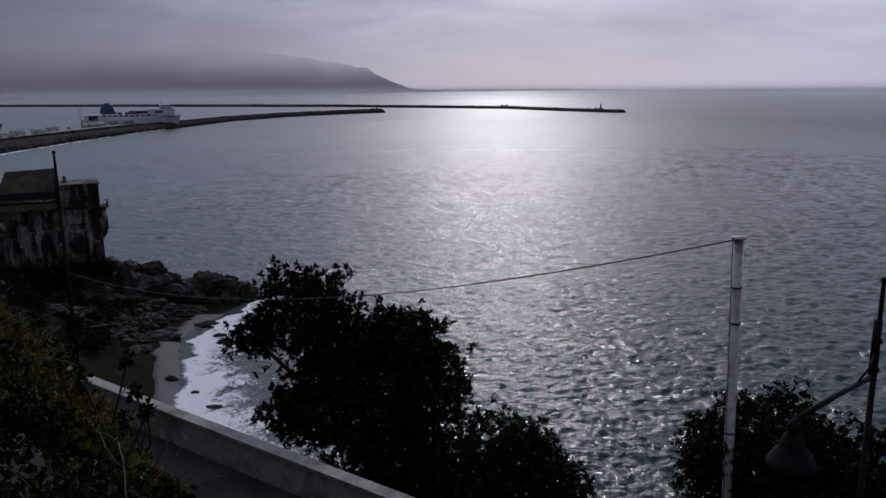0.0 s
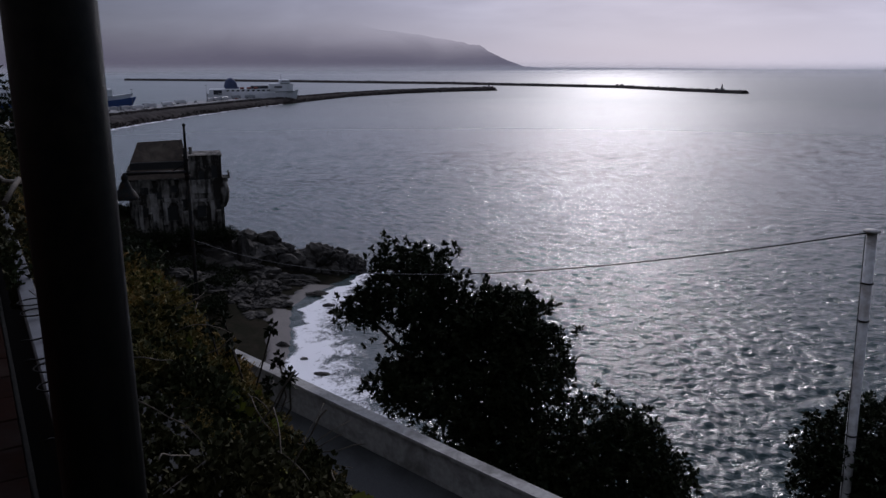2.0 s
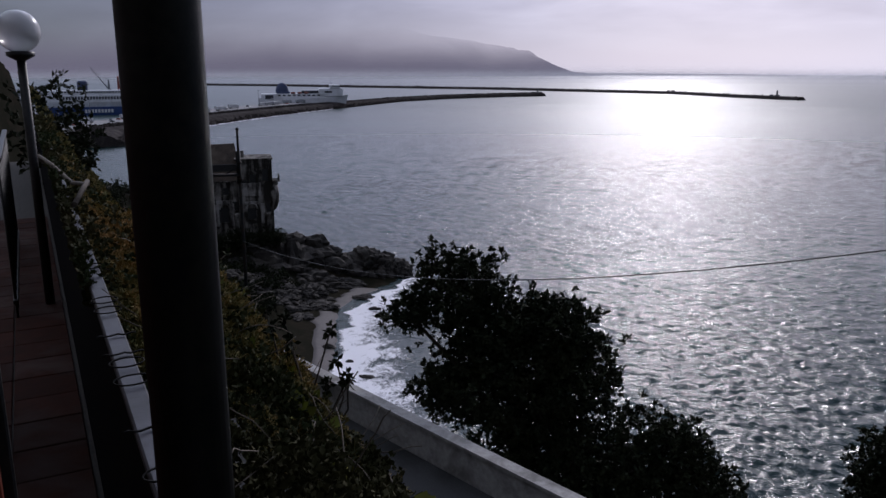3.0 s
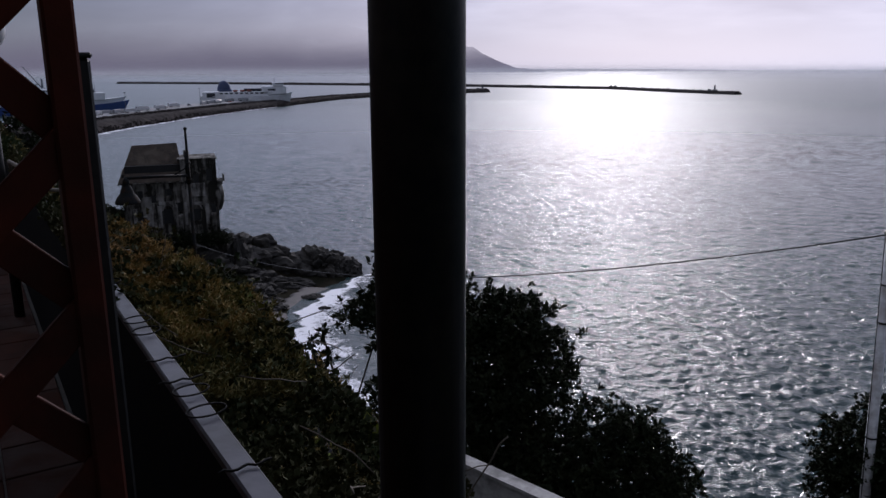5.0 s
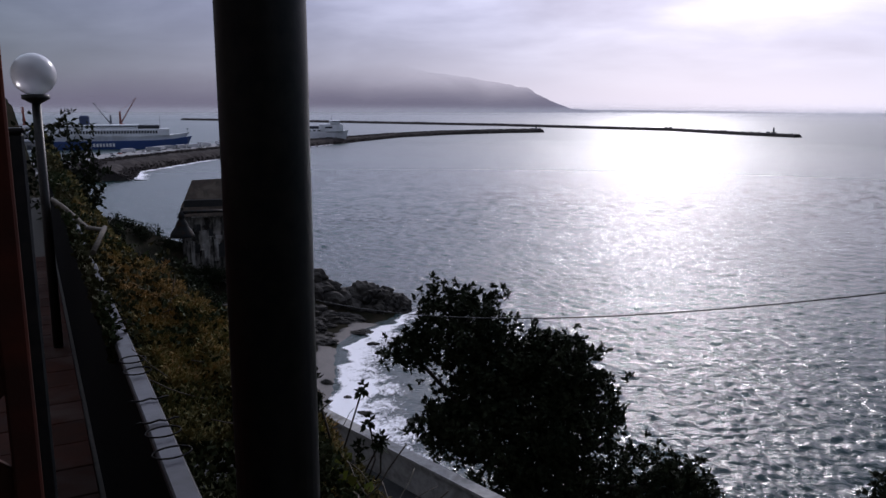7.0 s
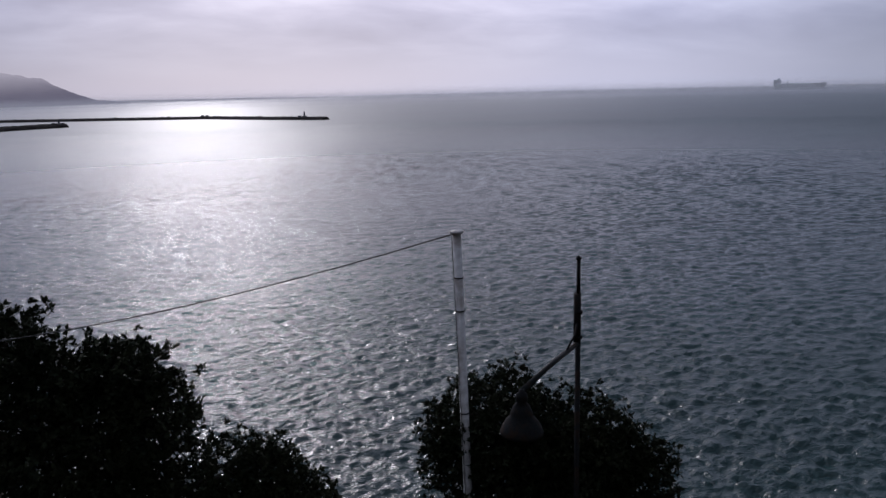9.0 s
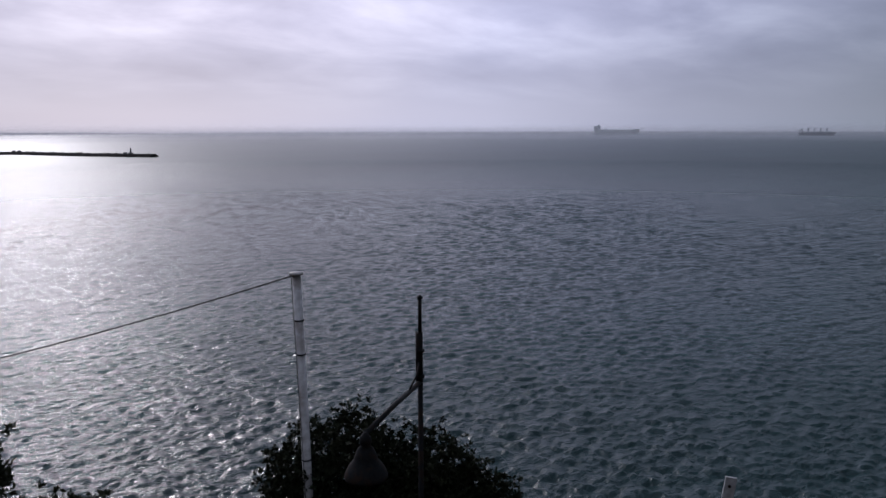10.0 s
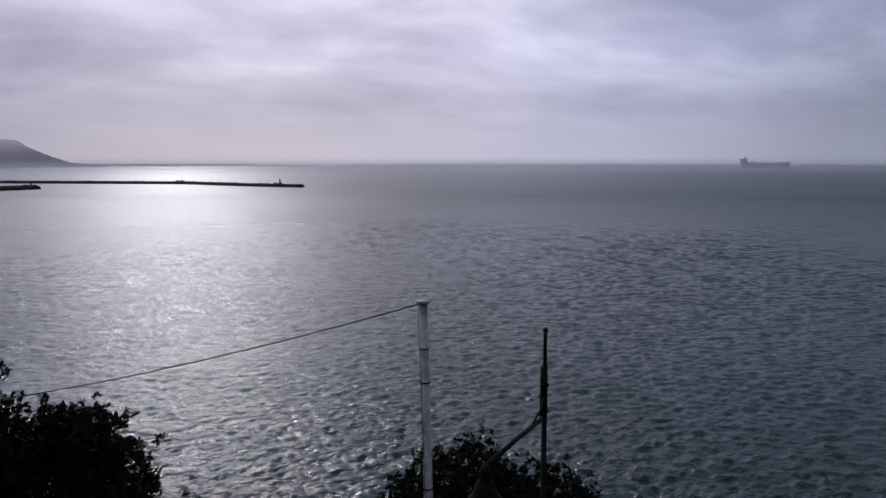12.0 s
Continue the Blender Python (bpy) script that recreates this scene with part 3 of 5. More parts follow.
# ---- rocks, shore and surf ----
def rock(name, at, size, seed, label, category="rock", mat=None, sub=4, rough=0.28, parent=None, flat=0.0):
    bm = bmesh.new()
    bmesh.ops.create_icosphere(bm, subdivisions=sub, radius=1.0)
    for v in bm.verts:
        p = v.co.copy()
        k = 1 + rough * noise.fractal(p * 1.3 + Vector((seed, 0, 0)), 1.0, 2.0, 5) + 0.10 * abs(noise.noise(p * 5 + Vector((0, seed, 0))))
        k -= 0.20 * max(0.0, 0.22 - abs(noise.noise(p * 2.4 + Vector((seed, seed, 0))))) / 0.22      # clefts
        k += 0.07 * noise.fractal(p * 7.0 + Vector((0, 0, seed)), 0.6, 2.1, 3)
        v.co = Vector((p.x * size[0], p.y * size[1], p.z * size[2])) * k
    ob = part(name, bm, mat or M_ROCK, parent)
    ob.location = at
    if label:
        tagged(ob, label, category)
    return ob


for i, (at, size) in enumerate([((-54.0, 180, 0.6), (8.2, 6.0, 5.6)), ((-47.2, 181, 0), (3.6, 4.0, 3.6)), ((-64.5, 177, 0.6), (6.5, 5.5, 4.8)), ((-61, 180, 0), (4, 4, 4.6)),
                                ((-71, 172, 0.0), (7, 7, 7.6)), ((-57, 168, 0), (5, 3.4, 1.8)), ((-64, 164, 0.6), (6.5, 5, 3.2)), ((-62, 156, 0.8), (5, 4.5, 2.6)), ((-66, 149, 1.5), (5, 6, 3.2)),
                                ((-56, 151, 0.2), (3.2, 2.8, 1.2)), ((-50, 160, -0.2), (2.6, 1.8, 0.9)), ((-45, 152, -0.2), (1.8, 1.2, 0.7)), ((-47, 128, 0.1), (1.2, 0.9, 0.6)), ((-36, 116, -0.1), (1.6, 0.9, 0.5)), ((-41, 122, -0.1), (0.9, 0.7, 0.5))]):
    rock("rock", at, size, 3.1 * i, "dark wet sea rock at the foot of the headland", sub=5 if size[0] > 4 else 4)

rng_r = random.Random(8)
for i in range(16):      # rocky spur between the house and the sea rocks
    k = i / 15
    x, y = -71 + 13 * k + rng_r.uniform(-2, 2), 170 + 8 * k + rng_r.uniform(-3, 3)
    rock("rock", (x, y, ground_height(x, y) - 0.6), (2.2 + rng_r.random() * 2, 2.0 + rng_r.random() * 2, 1.4 + rng_r.random() * 1.6), 140 + i, "dark jagged rock on the spur below the old house", sub=3)
for i in range(110):
    x, y = -56 - rng_r.random() * 18, 138 + rng_r.random() * 30
    rock("boulder", (x, y, max(0.2, ground_height(x, y))), (0.7 + rng_r.random() * 1.9, 0.6 + rng_r.random() * 1.2, 0.3 + rng_r.random() * 0.6), 40 + i, "flat grey-brown boulder lying on the beach", "boulder", sub=3)

sand_vs, sand_fs = [], []
beach = [(-14, 82), (-30, 98), (-44, 118), (-50, 137), (-54, 150), (-53, 160), (-49, 168)]
fine_beach = [(x0 + (x1 - x0) * k / 8, y0 + (y1 - y0) * k / 8) for (x0, y0), (x1, y1) in zip(beach, beach[1:]) for k in range(8)]
for i, (x, y) in enumerate(fine_beach):
    inland = 3.4 + 0.9 * math.sin(i * 0.31) + 1.6 * fbm(x * 0.25, y * 0.25) + 0.5 * math.sin(i * 1.7)
    for k in range(9):
        d = -3.0 + (inland + 3.0) * k / 8
        sand_vs.append((x - d * 0.9, y - d * 0.25, 0.15 + 0.10 * d - (0.5 if k == 8 else 0) + 0.05 * fbm(x * 0.3, k)))
for i in range(len(fine_beach) - 1):
    for k in range(8):
        sand_fs.append((i * 9 + k, i * 9 + k + 1, i * 9 + k + 10, i * 9 + k + 9))
sand = mesh_from("beach", sand_vs, sand_fs, M_SAND, smooth=True)
tagged(sand, "narrow curved beach of wet grey sand", "beach", kind="structure")


def foam_material():
    m = bpy.data.materials.new("surf_foam")
    m.use_nodes = True
    nt = m.node_tree
    b = nt.nodes["Principled BSDF"]
    b.inputs["Base Color"].default_value = (0.90, 0.89, 0.93, 1)
    b.inputs["Roughness"].default_value = 0.6
    pos = nt.nodes.new("ShaderNodeNewGeometry").outputs["Position"]
    big = noise_tex(nt, scaled(nt, pos, 0.10, 0.13, 0.1, 0.5), 1.0, 5, 0.65, 0.9)
    fine = noise_tex(nt, scaled(nt, pos, 0.75, 0.5, 0.6, 0.4), 1.0, 6, 0.7, 1.4)
    uv = nt.nodes.new("ShaderNodeUVMap").outputs[0]
    sx = nt.nodes.new("ShaderNodeSeparateXYZ")
    nt.links.new(uv, sx.inputs[0])
    edge = ramp(nt, sx.outputs[0], [(0.0, (0.2, 0.2, 0.2)), (0.10, (0.95, 0.95, 0.95)), (0.30, (0.72, 0.72, 0.72)), (0.7, (0.35, 0.35, 0.35)), (1.0, (0, 0, 0))])
    k = math_node(nt, "ADD", math_node(nt, "ADD", math_node(nt, "MULTIPLY", big, 0.9), math_node(nt, "MULTIPLY", fine, 0.9)), math_node(nt, "MULTIPLY", edge, 0.75))
    lim = nt.nodes.new("ShaderNodeMapRange")
    lim.inputs["From Min"].default_value, lim.inputs["From Max"].default_value = 1.24, 1.46
    nt.links.new(k, lim.inputs["Value"])
    nt.links.new(lim.outputs[0], b.inputs["Alpha"])
    bp = nt.nodes.new("ShaderNodeBump")
    bp.inputs["Strength"].default_value, bp.inputs["Distance"].default_value = 0.7, 0.3
    nt.links.new(fine, bp.inputs["Height"])
    nt.links.new(bp.outputs[0], b.inputs["Normal"])
    return m


def build_foam():
    line = [(-14, 80), (-28, 96), (-40.5, 114), (-46, 130), (-48, 142), (-49, 152), (-47, 164), (-44, 172), (-40, 186)]
    wide = [10, 17, 20, 21, 20, 16, 12, 9, 4]
    fine = [i / 5 for i in range(5 * (len(line) - 1) + 1)]
    at = lambda seq, q: seq[min(int(q), len(seq) - 2)] + (seq[min(int(q), len(seq) - 2) + 1] - seq[min(int(q), len(seq) - 2)]) * (q - min(int(q), len(seq) - 2))
    line, wide = [(at([p[0] for p in line], q) + 1.1 * math.sin(q * 5.1) + 0.7 * math.sin(q * 11.7 + 1), at([p[1] for p in line], q)) for q in fine], [at(wide, q) for q in fine]
    vs, fs, uvs = [], [], []
    n = 12
    for i, ((x, y), w) in enumerate(zip(line, wide)):
        for k in range(n + 1):
            d = w * k / n
            vs.append((x + d * 0.93 + 1.2 * math.sin(i * 0.42 + k * 0.6) * (0.4 + k / n) - 1.0, y + d * 0.30, 0.12 + 0.10 * max(0, 1 - 3 * k / n)))
            uvs.append((k / n, i / 40))
    for i in range(len(line) - 1):
        for k in range(n):
            a = i * (n + 1) + k
            fs.append((a, a + 1, a + n + 2, a + n + 1))
    ob = mesh_from("surf", vs, fs, foam_material(), smooth=True)
    layer = ob.data.uv_layers.new(name="uv")
    for l in ob.data.loops:
        layer.data[l.index].uv = uvs[l.vertex_index]
    tagged(ob, "white surf foam washing up the small beach", "surf", kind="stuff")


build_foam()

# ---- the old house on its rock ----
def streaked_plaster(name, pale, mid, dark, share):
    """Old plaster: pale where it holds, grey where it has weathered, with dark runs down the wall."""
    m = material(name, pale, 0.92, 0.0, mid, 0.55, bump=0.6, bump_scale=2.2, bump_dist=0.10, spec=0.1)
    nt = m.node_tree
    b = nt.nodes["Principled BSDF"]
    was = b.inputs["Base Color"].links[0].from_socket
    pos = nt.nodes.new("ShaderNodeNewGeometry").outputs["Position"]
    runs = noise_tex(nt, scaled(nt, pos, 0.75, 0.75, 0.13), 1.0, 5, 0.62, 0.3)
    blot = noise_tex(nt, scaled(nt, pos, 0.21, 0.21, 0.26), 1.0, 4, 0.6, 0.4)
    k = math_node(nt, "ADD", math_node(nt, "MULTIPLY", runs, 0.6), math_node(nt, "MULTIPLY", blot, 0.4))
    nt.links.new(mix(nt, ramp(nt, k, [(share - 0.05, (0, 0, 0)), (share + 0.05, (1, 1, 1))]), was, dark), b.inputs["Base Color"])
    return m


M_PLASTER = streaked_plaster("stained_old_plaster", (0.34, 0.315, 0.29), (0.15, 0.137, 0.12), (0.030, 0.027, 0.023), 0.485)
M_PALE = streaked_plaster("pale_plaster", (0.40, 0.375, 0.35), (0.20, 0.185, 0.17), (0.045, 0.04, 0.036), 0.53)
M_ROOFT = material("brown_roof_tiles", (0.085, 0.06, 0.045), 0.9, 0.0, (0.05, 0.038, 0.03), 1.2, (0.12, 0.095, 0.07), 0.35, bump=0.5, bump_scale=5, bump_dist=0.05)
M_DARK = material("dark_opening", (0.012, 0.012, 0.014), 0.5, grain=(0.02, 0.02, 0.02), grain_scale=2)
M_SHUT = material("weathered_shutter", (0.05, 0.045, 0.04), 0.8, grain=(0.03, 0.03, 0.03), grain_scale=4)


def wall_with_openings(name, width, z0, z1, thick, openings, mat, parent, at, rz):
    """A wall panel with real rectangular openings, built from the bands around them."""
    bm = bmesh.new()
    xs = sorted({0.0, width, *[o[0] - o[2] / 2 for o in openings], *[o[0] + o[2] / 2 for o in openings]})
    zs = sorted({z0, z1, *[o[1] - o[3] / 2 for o in openings], *[o[1] + o[3] / 2 for o in openings]})
    for xa, xb in zip(xs, xs[1:]):
        for za, zb in zip(zs, zs[1:]):
            cx, cz = (xa + xb) / 2, (za + zb) / 2
            if not any(abs(cx - o[0]) < o[2] / 2 and abs(cz - o[1]) < o[3] / 2 for o in openings):
                add_box(bm, (xb - xa, thick, zb - za), (cx, thick / 2, cz))
    ob = part(name, bm, mat, parent)
    ob.matrix_basis = Matrix.Translation(at) @ Matrix.Rotation(rz, 4, "Z")
    return ob


def old_house():
    rz = math.atan2(8.64, 17.18)
    h = thing("old_house", (-91.0, 157.9, 11.5), "derelict stained-plaster house with brown tiled hip roof on a sea rock", "house", rz=rz)
    front = [(3.3, 6.0, 1.1, 2.2), (9.0, 5.6, 1.9, 3.4), (6.3, 9.6, 1.0, 1.6), (11.7, 7.6, 1.0, 2.0), (3.6, 10.8, 1.0, 1.6), (9.6, 11.0, 1.0, 1.6)]
    wall_with_openings("front_wall", 12.4, 0.0, 14.0, 0.6, front, M_PLASTER, h, (0, 0, 0), 0)
    wing = [(2.7, 5.8, 1.9, 2.6), (6.5, 7.0, 1.0, 2.0), (3.2, 13.6, 1.2, 2.4), (6.0, 14.6, 1.3, 2.8), (1.3, 12.6, 1.1, 2.0)]
    wall_with_openings("wing_wall", 7.6, 0.0, 18.0, 0.6, wing, M_PLASTER, h, (12.3, -0.9, 0), 0)
    side = [(3.0, 14.4, 1.3, 2.8), (3.0, 7.0, 1.3, 2.4), (6.2, 14.4, 1.3, 2.8)]
    wall_with_openings("side_wall", 9.0, 0.0, 18.0, 0.6, side, M_PLASTER, h, (19.9, -0.9, 0), radians(90))
    wall_with_openings("side_wall", 9.0, 0.0, 15.5, 0.6, [(3, 6, 1.2, 2.2), (6, 11, 1.2, 2.2)], M_PLASTER, h, (0.6, 0.0, 0), radians(90))
    part("back_wall", box((19.3, 0.6, 15), (9.65, 9.0, 7.5)), M_PLASTER, h)
    part("core", box((18.2, 8.0, 17.0), (9.9, 4.6, 8.5)), M_DARK, h)
    for ox, oz, w, hh in front:
        win = part("window", box((w - 0.02, 0.08, hh - 0.02), (ox, 0.42, oz)), M_DARK, h)
        part("sill", box((w + 0.4, 0.35, 0.14), (ox, -0.05, oz - hh / 2 - 0.08), None, 0.02), M_PLASTER, win)
        part("shutter", box((w * 0.42, 0.08, hh), (ox - w * 0.72, -0.05, oz), None, 0.01), M_SHUT, win)
    for ox, oz, w, hh in wing:
        win = part("window", box((w - 0.02, 0.08, hh - 0.02), (12.3 + ox, -0.48, oz)), M_DARK, h)
        part("sill", box((w + 0.4, 0.35, 0.14), (12.3 + ox, -0.95, oz - hh / 2 - 0.08), None, 0.02), M_PLASTER, win)
    # hip roof over the main block
    bm = bmesh.new()
    pts = [(-0.7, -0.8, 13.6), (13.2, -0.8, 13.6), (13.2, 9.4, 13.6), (-0.7, 9.4, 13.6), (2.6, 5.0, 21.1), (12.0, 5.0, 21.4)]
    top = [bm.verts.new(p) for p in pts]
    low = [bm.verts.new((p[0], p[1], p[2] - 0.35)) for p in pts[:4]]
    for f in ((0, 1, 5, 4), (2, 3, 4, 5), (3, 0, 4), (1, 2, 5)):
        bm.faces.new([top[i] for i in f])
    bm.faces.new(low[::-1])
    for i in range(4):
        bm.faces.new((low[i], low[(i + 1) % 4], top[(i + 1) % 4], top[i]))
    part("roof", bm, M_ROOFT, h, "sagging brown tiled hip roof")
    part("eave", box((14.0, 0.25, 0.22), (6.2, -0.92, 13.35), None, 0.03), M_PLASTER, h)
    part("wing_cornice", box((8.4, 9.4, 0.35), (16.0, 3.6, 18.17), None, 0.05), M_PLASTER, h)
    part("chimney", box((0.7, 0.7, 1.6), (13.6, 2.5, 19.1), None, 0.04), M_PLASTER, h)
    bal = part("balcony", box((1.7, 4.2, 0.3), (20.8, 1.6, 13.0), None, 0.03), M_PLASTER, h)
    part("parapet", box((0.22, 4.2, 1.1), (21.5, 1.6, 13.7), None, 0.03), M_PLASTER, bal)
    for y in (0.0, 1.6, 3.2):
        part("bracket", box((1.3, 0.35, 0.9), (20.5, y, 12.4), Matrix.Rotation(radians(-28), 3, "Y"), 0.04), M_PLASTER, bal)
    bm = bmesh.new()
    bmesh.ops.create_uvsphere(bm, u_segments=16, v_segments=10, radius=1.0)
    for v in bm.verts:
        v.co = Vector((19.9 + v.co.x * 1.5, 1.2 + v.co.y * 2.4, 9.6 + v.co.z * 3.6))
    part("bay", bm, M_PLASTER, h, "rounded bulging bay under the balcony")
    # patches and piers where the pale plaster still holds
    for x, z, w, hh, y in ((15.2, 11.4, 4.0, 3.0, -1.0), (12.8, 6.2, 0.6, 5.2, -1.02), (17.4, 5.8, 0.8, 4.6, -1.02), (15.0, 8.3, 3.2, 0.7, -1.0), (5.0, 6.4, 1.5, 7.6, -0.12), (7.3, 5.6, 0.9, 5.0, -0.12),
                           (10.6, 5.6, 1.0, 5.2, -0.12), (9.0, 8.6, 3.6, 0.8, -0.1), (2.2, 5.0, 0.8, 5.5, -0.12)):
        part("plaster_patch", box((w, 0.3, hh), (x, y, z), None, 0.06), M_PALE, h, "pale remaining plaster")
    for x, y in ((4.2, -0.9), (11.6, -1.0), (18.6, -1.6)):
        part("buttress", box((1.0, 1.4, 7.0), (x, y, 2.6), Matrix.Rotation(radians(7), 3, "X"), 0.1), M_PLASTER, h)
    for x, z, rad in ((9.0, 7.0, 1.1), (15.0, 7.0, 1.2)):
        part("arch_ring", path_tube([(x + rad * math.cos(q), -0.1 if x < 12 else -1.0, z + rad * math.sin(q)) for q in [math.pi * k / 10 for k in range(11)]], 0.24, 6), M_PALE, h)
    part("terrace", box((21.5, 3.0, 0.5), (10.5, -1.6, 0.2), None, 0.08), M_PLASTER, h)
    lower = wall_with_openings("lower_wall", 19.0, -5.0, 0.0, 0.8, [(5.5, -3.2, 2.4, 3.2)], M_PLASTER, h, (2.2, -1.2, 0), 0)
    part("arch", path_tube([(6.5 + 1.2 * math.cos(a), -1.25, -2.0 + 1.2 * math.sin(a)) for a in [math.pi * k / 10 for k in range(11)]], 0.2, 6), M_PLASTER, lower).location = (-2.2 + 1.2, 1.2, 0)
    part("door", box((2.3, 0.1, 3.1), (7.7, -0.7, -3.2)), M_DARK, h)
    return h


old_house()
rock("headland", (-70.5, 168.5, -0.5), (5.0, 6.0, 10.0), 33.0, "sheer dark rock at the corner of the old house", "headland", sub=4, rough=0.3)
rock("headland", (-80.0, 164.0, 0.0), (13.0, 8.5, 9.6), 77.0, "steep dark rock headland under the old house", "headland", sub=5, rough=0.22)
rock("headland", (-97, 160, 2.0), (16, 13, 9.5), 91.0, "low dark scrub-covered rock beside the old house", "headland", sub=5, rough=0.22)


def cliff():
    """The sheer craggy face on which the house stands, turning the corner towards the sea."""
    rz = math.atan2(8.64, 17.18)
    line = [(-9, -1.0), (-2, -1.6), (6, -1.7), (12, -1.7), (18, -1.8), (21.2, -1.7), (22.6, 0.2), (23.4, 4.0), (23.6, 9.0), (22, 14.0)]
    nu, nv = 150, 60
    vs, fs = [], []
    for i in range(nu + 1):
        q = (len(line) - 1) * i / nu
        k = min(int(q), len(line) - 2)
        (ax, ay), (bx, by) = line[k], line[k + 1]
        x, y = ax + (bx - ax) * (q - k), ay + (by - ay) * (q - k)
        d = Vector((bx - ax, by - ay)).normalized()
        nx, ny = d.y, -d.x
        crest = -1.6 if x > 11.5 else -4.6 if 7.5 < x < 11.5 else -2.0
        crest += 0.7 * fbm(x * 0.5, y * 0.5, 4.0)
        for j in range(nv + 1):
            v = j / nv
            z = crest + (-12.5 - crest) * v
            p = Vector((x * 0.33, y * 0.33, z * 0.16))
            o = 0.2 + 2.6 * v ** 1.3 + 1.5 * noise.fractal(p, 0.8, 2.1, 6) + 0.9 * abs(noise.noise(p * 2.3 + Vector((9, 0, 0)))) * (0.3 + v)
            o -= 0.9 * max(0.0, 0.16 - abs(noise.noise(Vector((x * 0.42, y * 0.42, z * 0.07))))) / 0.16
            if j == 0:
                o -= 3.5
            vs.append((x + nx * o, y + ny * o, z + 0.35 * noise.noise(p * 5)))
    for i in range(nu):
        for j in range(nv):
            a = i * (nv + 1) + j
            fs.append((a, a + 1, a + nv + 2, a + nv + 1))
    ob = mesh_from("cliff", vs, fs, M_ROCK)
    ob.matrix_basis = Matrix.Translation((-91.0, 157.9, 11.5)) @ Matrix.Rotation(rz, 4, "Z")
    tagged(ob, "sheer craggy dark cliff under the old house", "cliff", kind="structure")


cliff()


def shrub(at, r, clusters, leaf, label, seed, mat=None):
    t = thing("shrub", at, label, "shrub", "wild shrubs on the slope")
    for k in range(3):
        a = k * 2.1 + seed
        part("stem", limb([(0, 0, -0.2), (math.cos(a) * r[0] * 0.3, math.sin(a) * r[1] * 0.3, r[2] * 0.7)], 0.05 * r[2], 0.02 * r[2], 5), M_BARK, t)
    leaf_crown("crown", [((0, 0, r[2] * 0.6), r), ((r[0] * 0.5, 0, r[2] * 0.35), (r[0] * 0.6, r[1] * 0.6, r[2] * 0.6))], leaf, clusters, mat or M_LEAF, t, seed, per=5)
    return t


rs = random.Random(4)
for i in range(18):      # scrub at the foot of the house and along the headland
    x = -91.5 + 1.18 * i + rs.uniform(-0.5, 0.5)
    shrub((x, 155.4 + 0.5 * (x + 90) + rs.uniform(-0.6, 0.6), 11.0), (1.3 + 0.7 * rs.random(), 1.2, 1.5 + 0.9 * rs.random()), 170, 0.36, "low dark scrub at the foot of the old house", 20 + i)
for i in range(48):      # scrub on the slope above the beach
    x, y = -62 - rs.random() * 26, 118 + rs.random() * 40
    shrub((x, y, ground_height(x, y) - 0.3), (1.8 + rs.random(), 1.6 + rs.random(), 1.0 + rs.random()), 110, 0.55, "low dark scrub on the coastal slope", 50 + i)

for i in range(16):      # scrub beside the old house
    x, y = -112 + rs.random() * 18, 146 + rs.random() * 16
    shrub((x, y, ground_height(x, y) - 0.3), (1.9 + rs.random(), 1.7, 1.2 + 0.7 * rs.random()), 150, 0.42, "low dark scrub beside the old house", 110 + i)

# ---- harbour ----
M_HULLW = material("ship_white_paint", (0.80, 0.80, 0.82), 0.5, 0.0, (0.74, 0.74, 0.77), 0.2, (0.62, 0.61, 0.62), 0.06)
M_HULLB = material("ship_blue_paint", (0.03, 0.07, 0.24), 0.5, 0.0, (0.04, 0.08, 0.22), 0.2)
M_FUNNEL = material("funnel_dark_blue", (0.03, 0.05, 0.12), 0.5, grain=(0.05, 0.06, 0.12), grain_scale=0.3)
M_GLASSD = material("dark_ship_window", (0.03, 0.035, 0.045), 0.2, grain=(0.05, 0.05, 0.06), grain_scale=0.5)
M_RUBBLE = material("breakwater_rubble", (0.050, 0.042, 0.040), 0.9, 0.0, (0.032, 0.028, 0.027), 0.3, (0.070, 0.060, 0.056), 0.12, spec=0.03, bump=0.8, bump_scale=0.6, bump_dist=0.6, jitter=0.25, island=True)
M_QUAY = material("quay_concrete", (0.30, 0.29, 0.29), 0.85, 0.0, (0.22, 0.21, 0.21), 0.2, (0.14, 0.14, 0.14), 0.05)
M_RUST = material("faded_red_crane", (0.25, 0.06, 0.04), 0.7, grain=(0.18, 0.06, 0.05), grain_scale=0.5)
M_GREYP = material("faded_grey_steel", (0.22, 0.23, 0.25), 0.7, grain=(0.16, 0.16, 0.18), grain_scale=0.4)


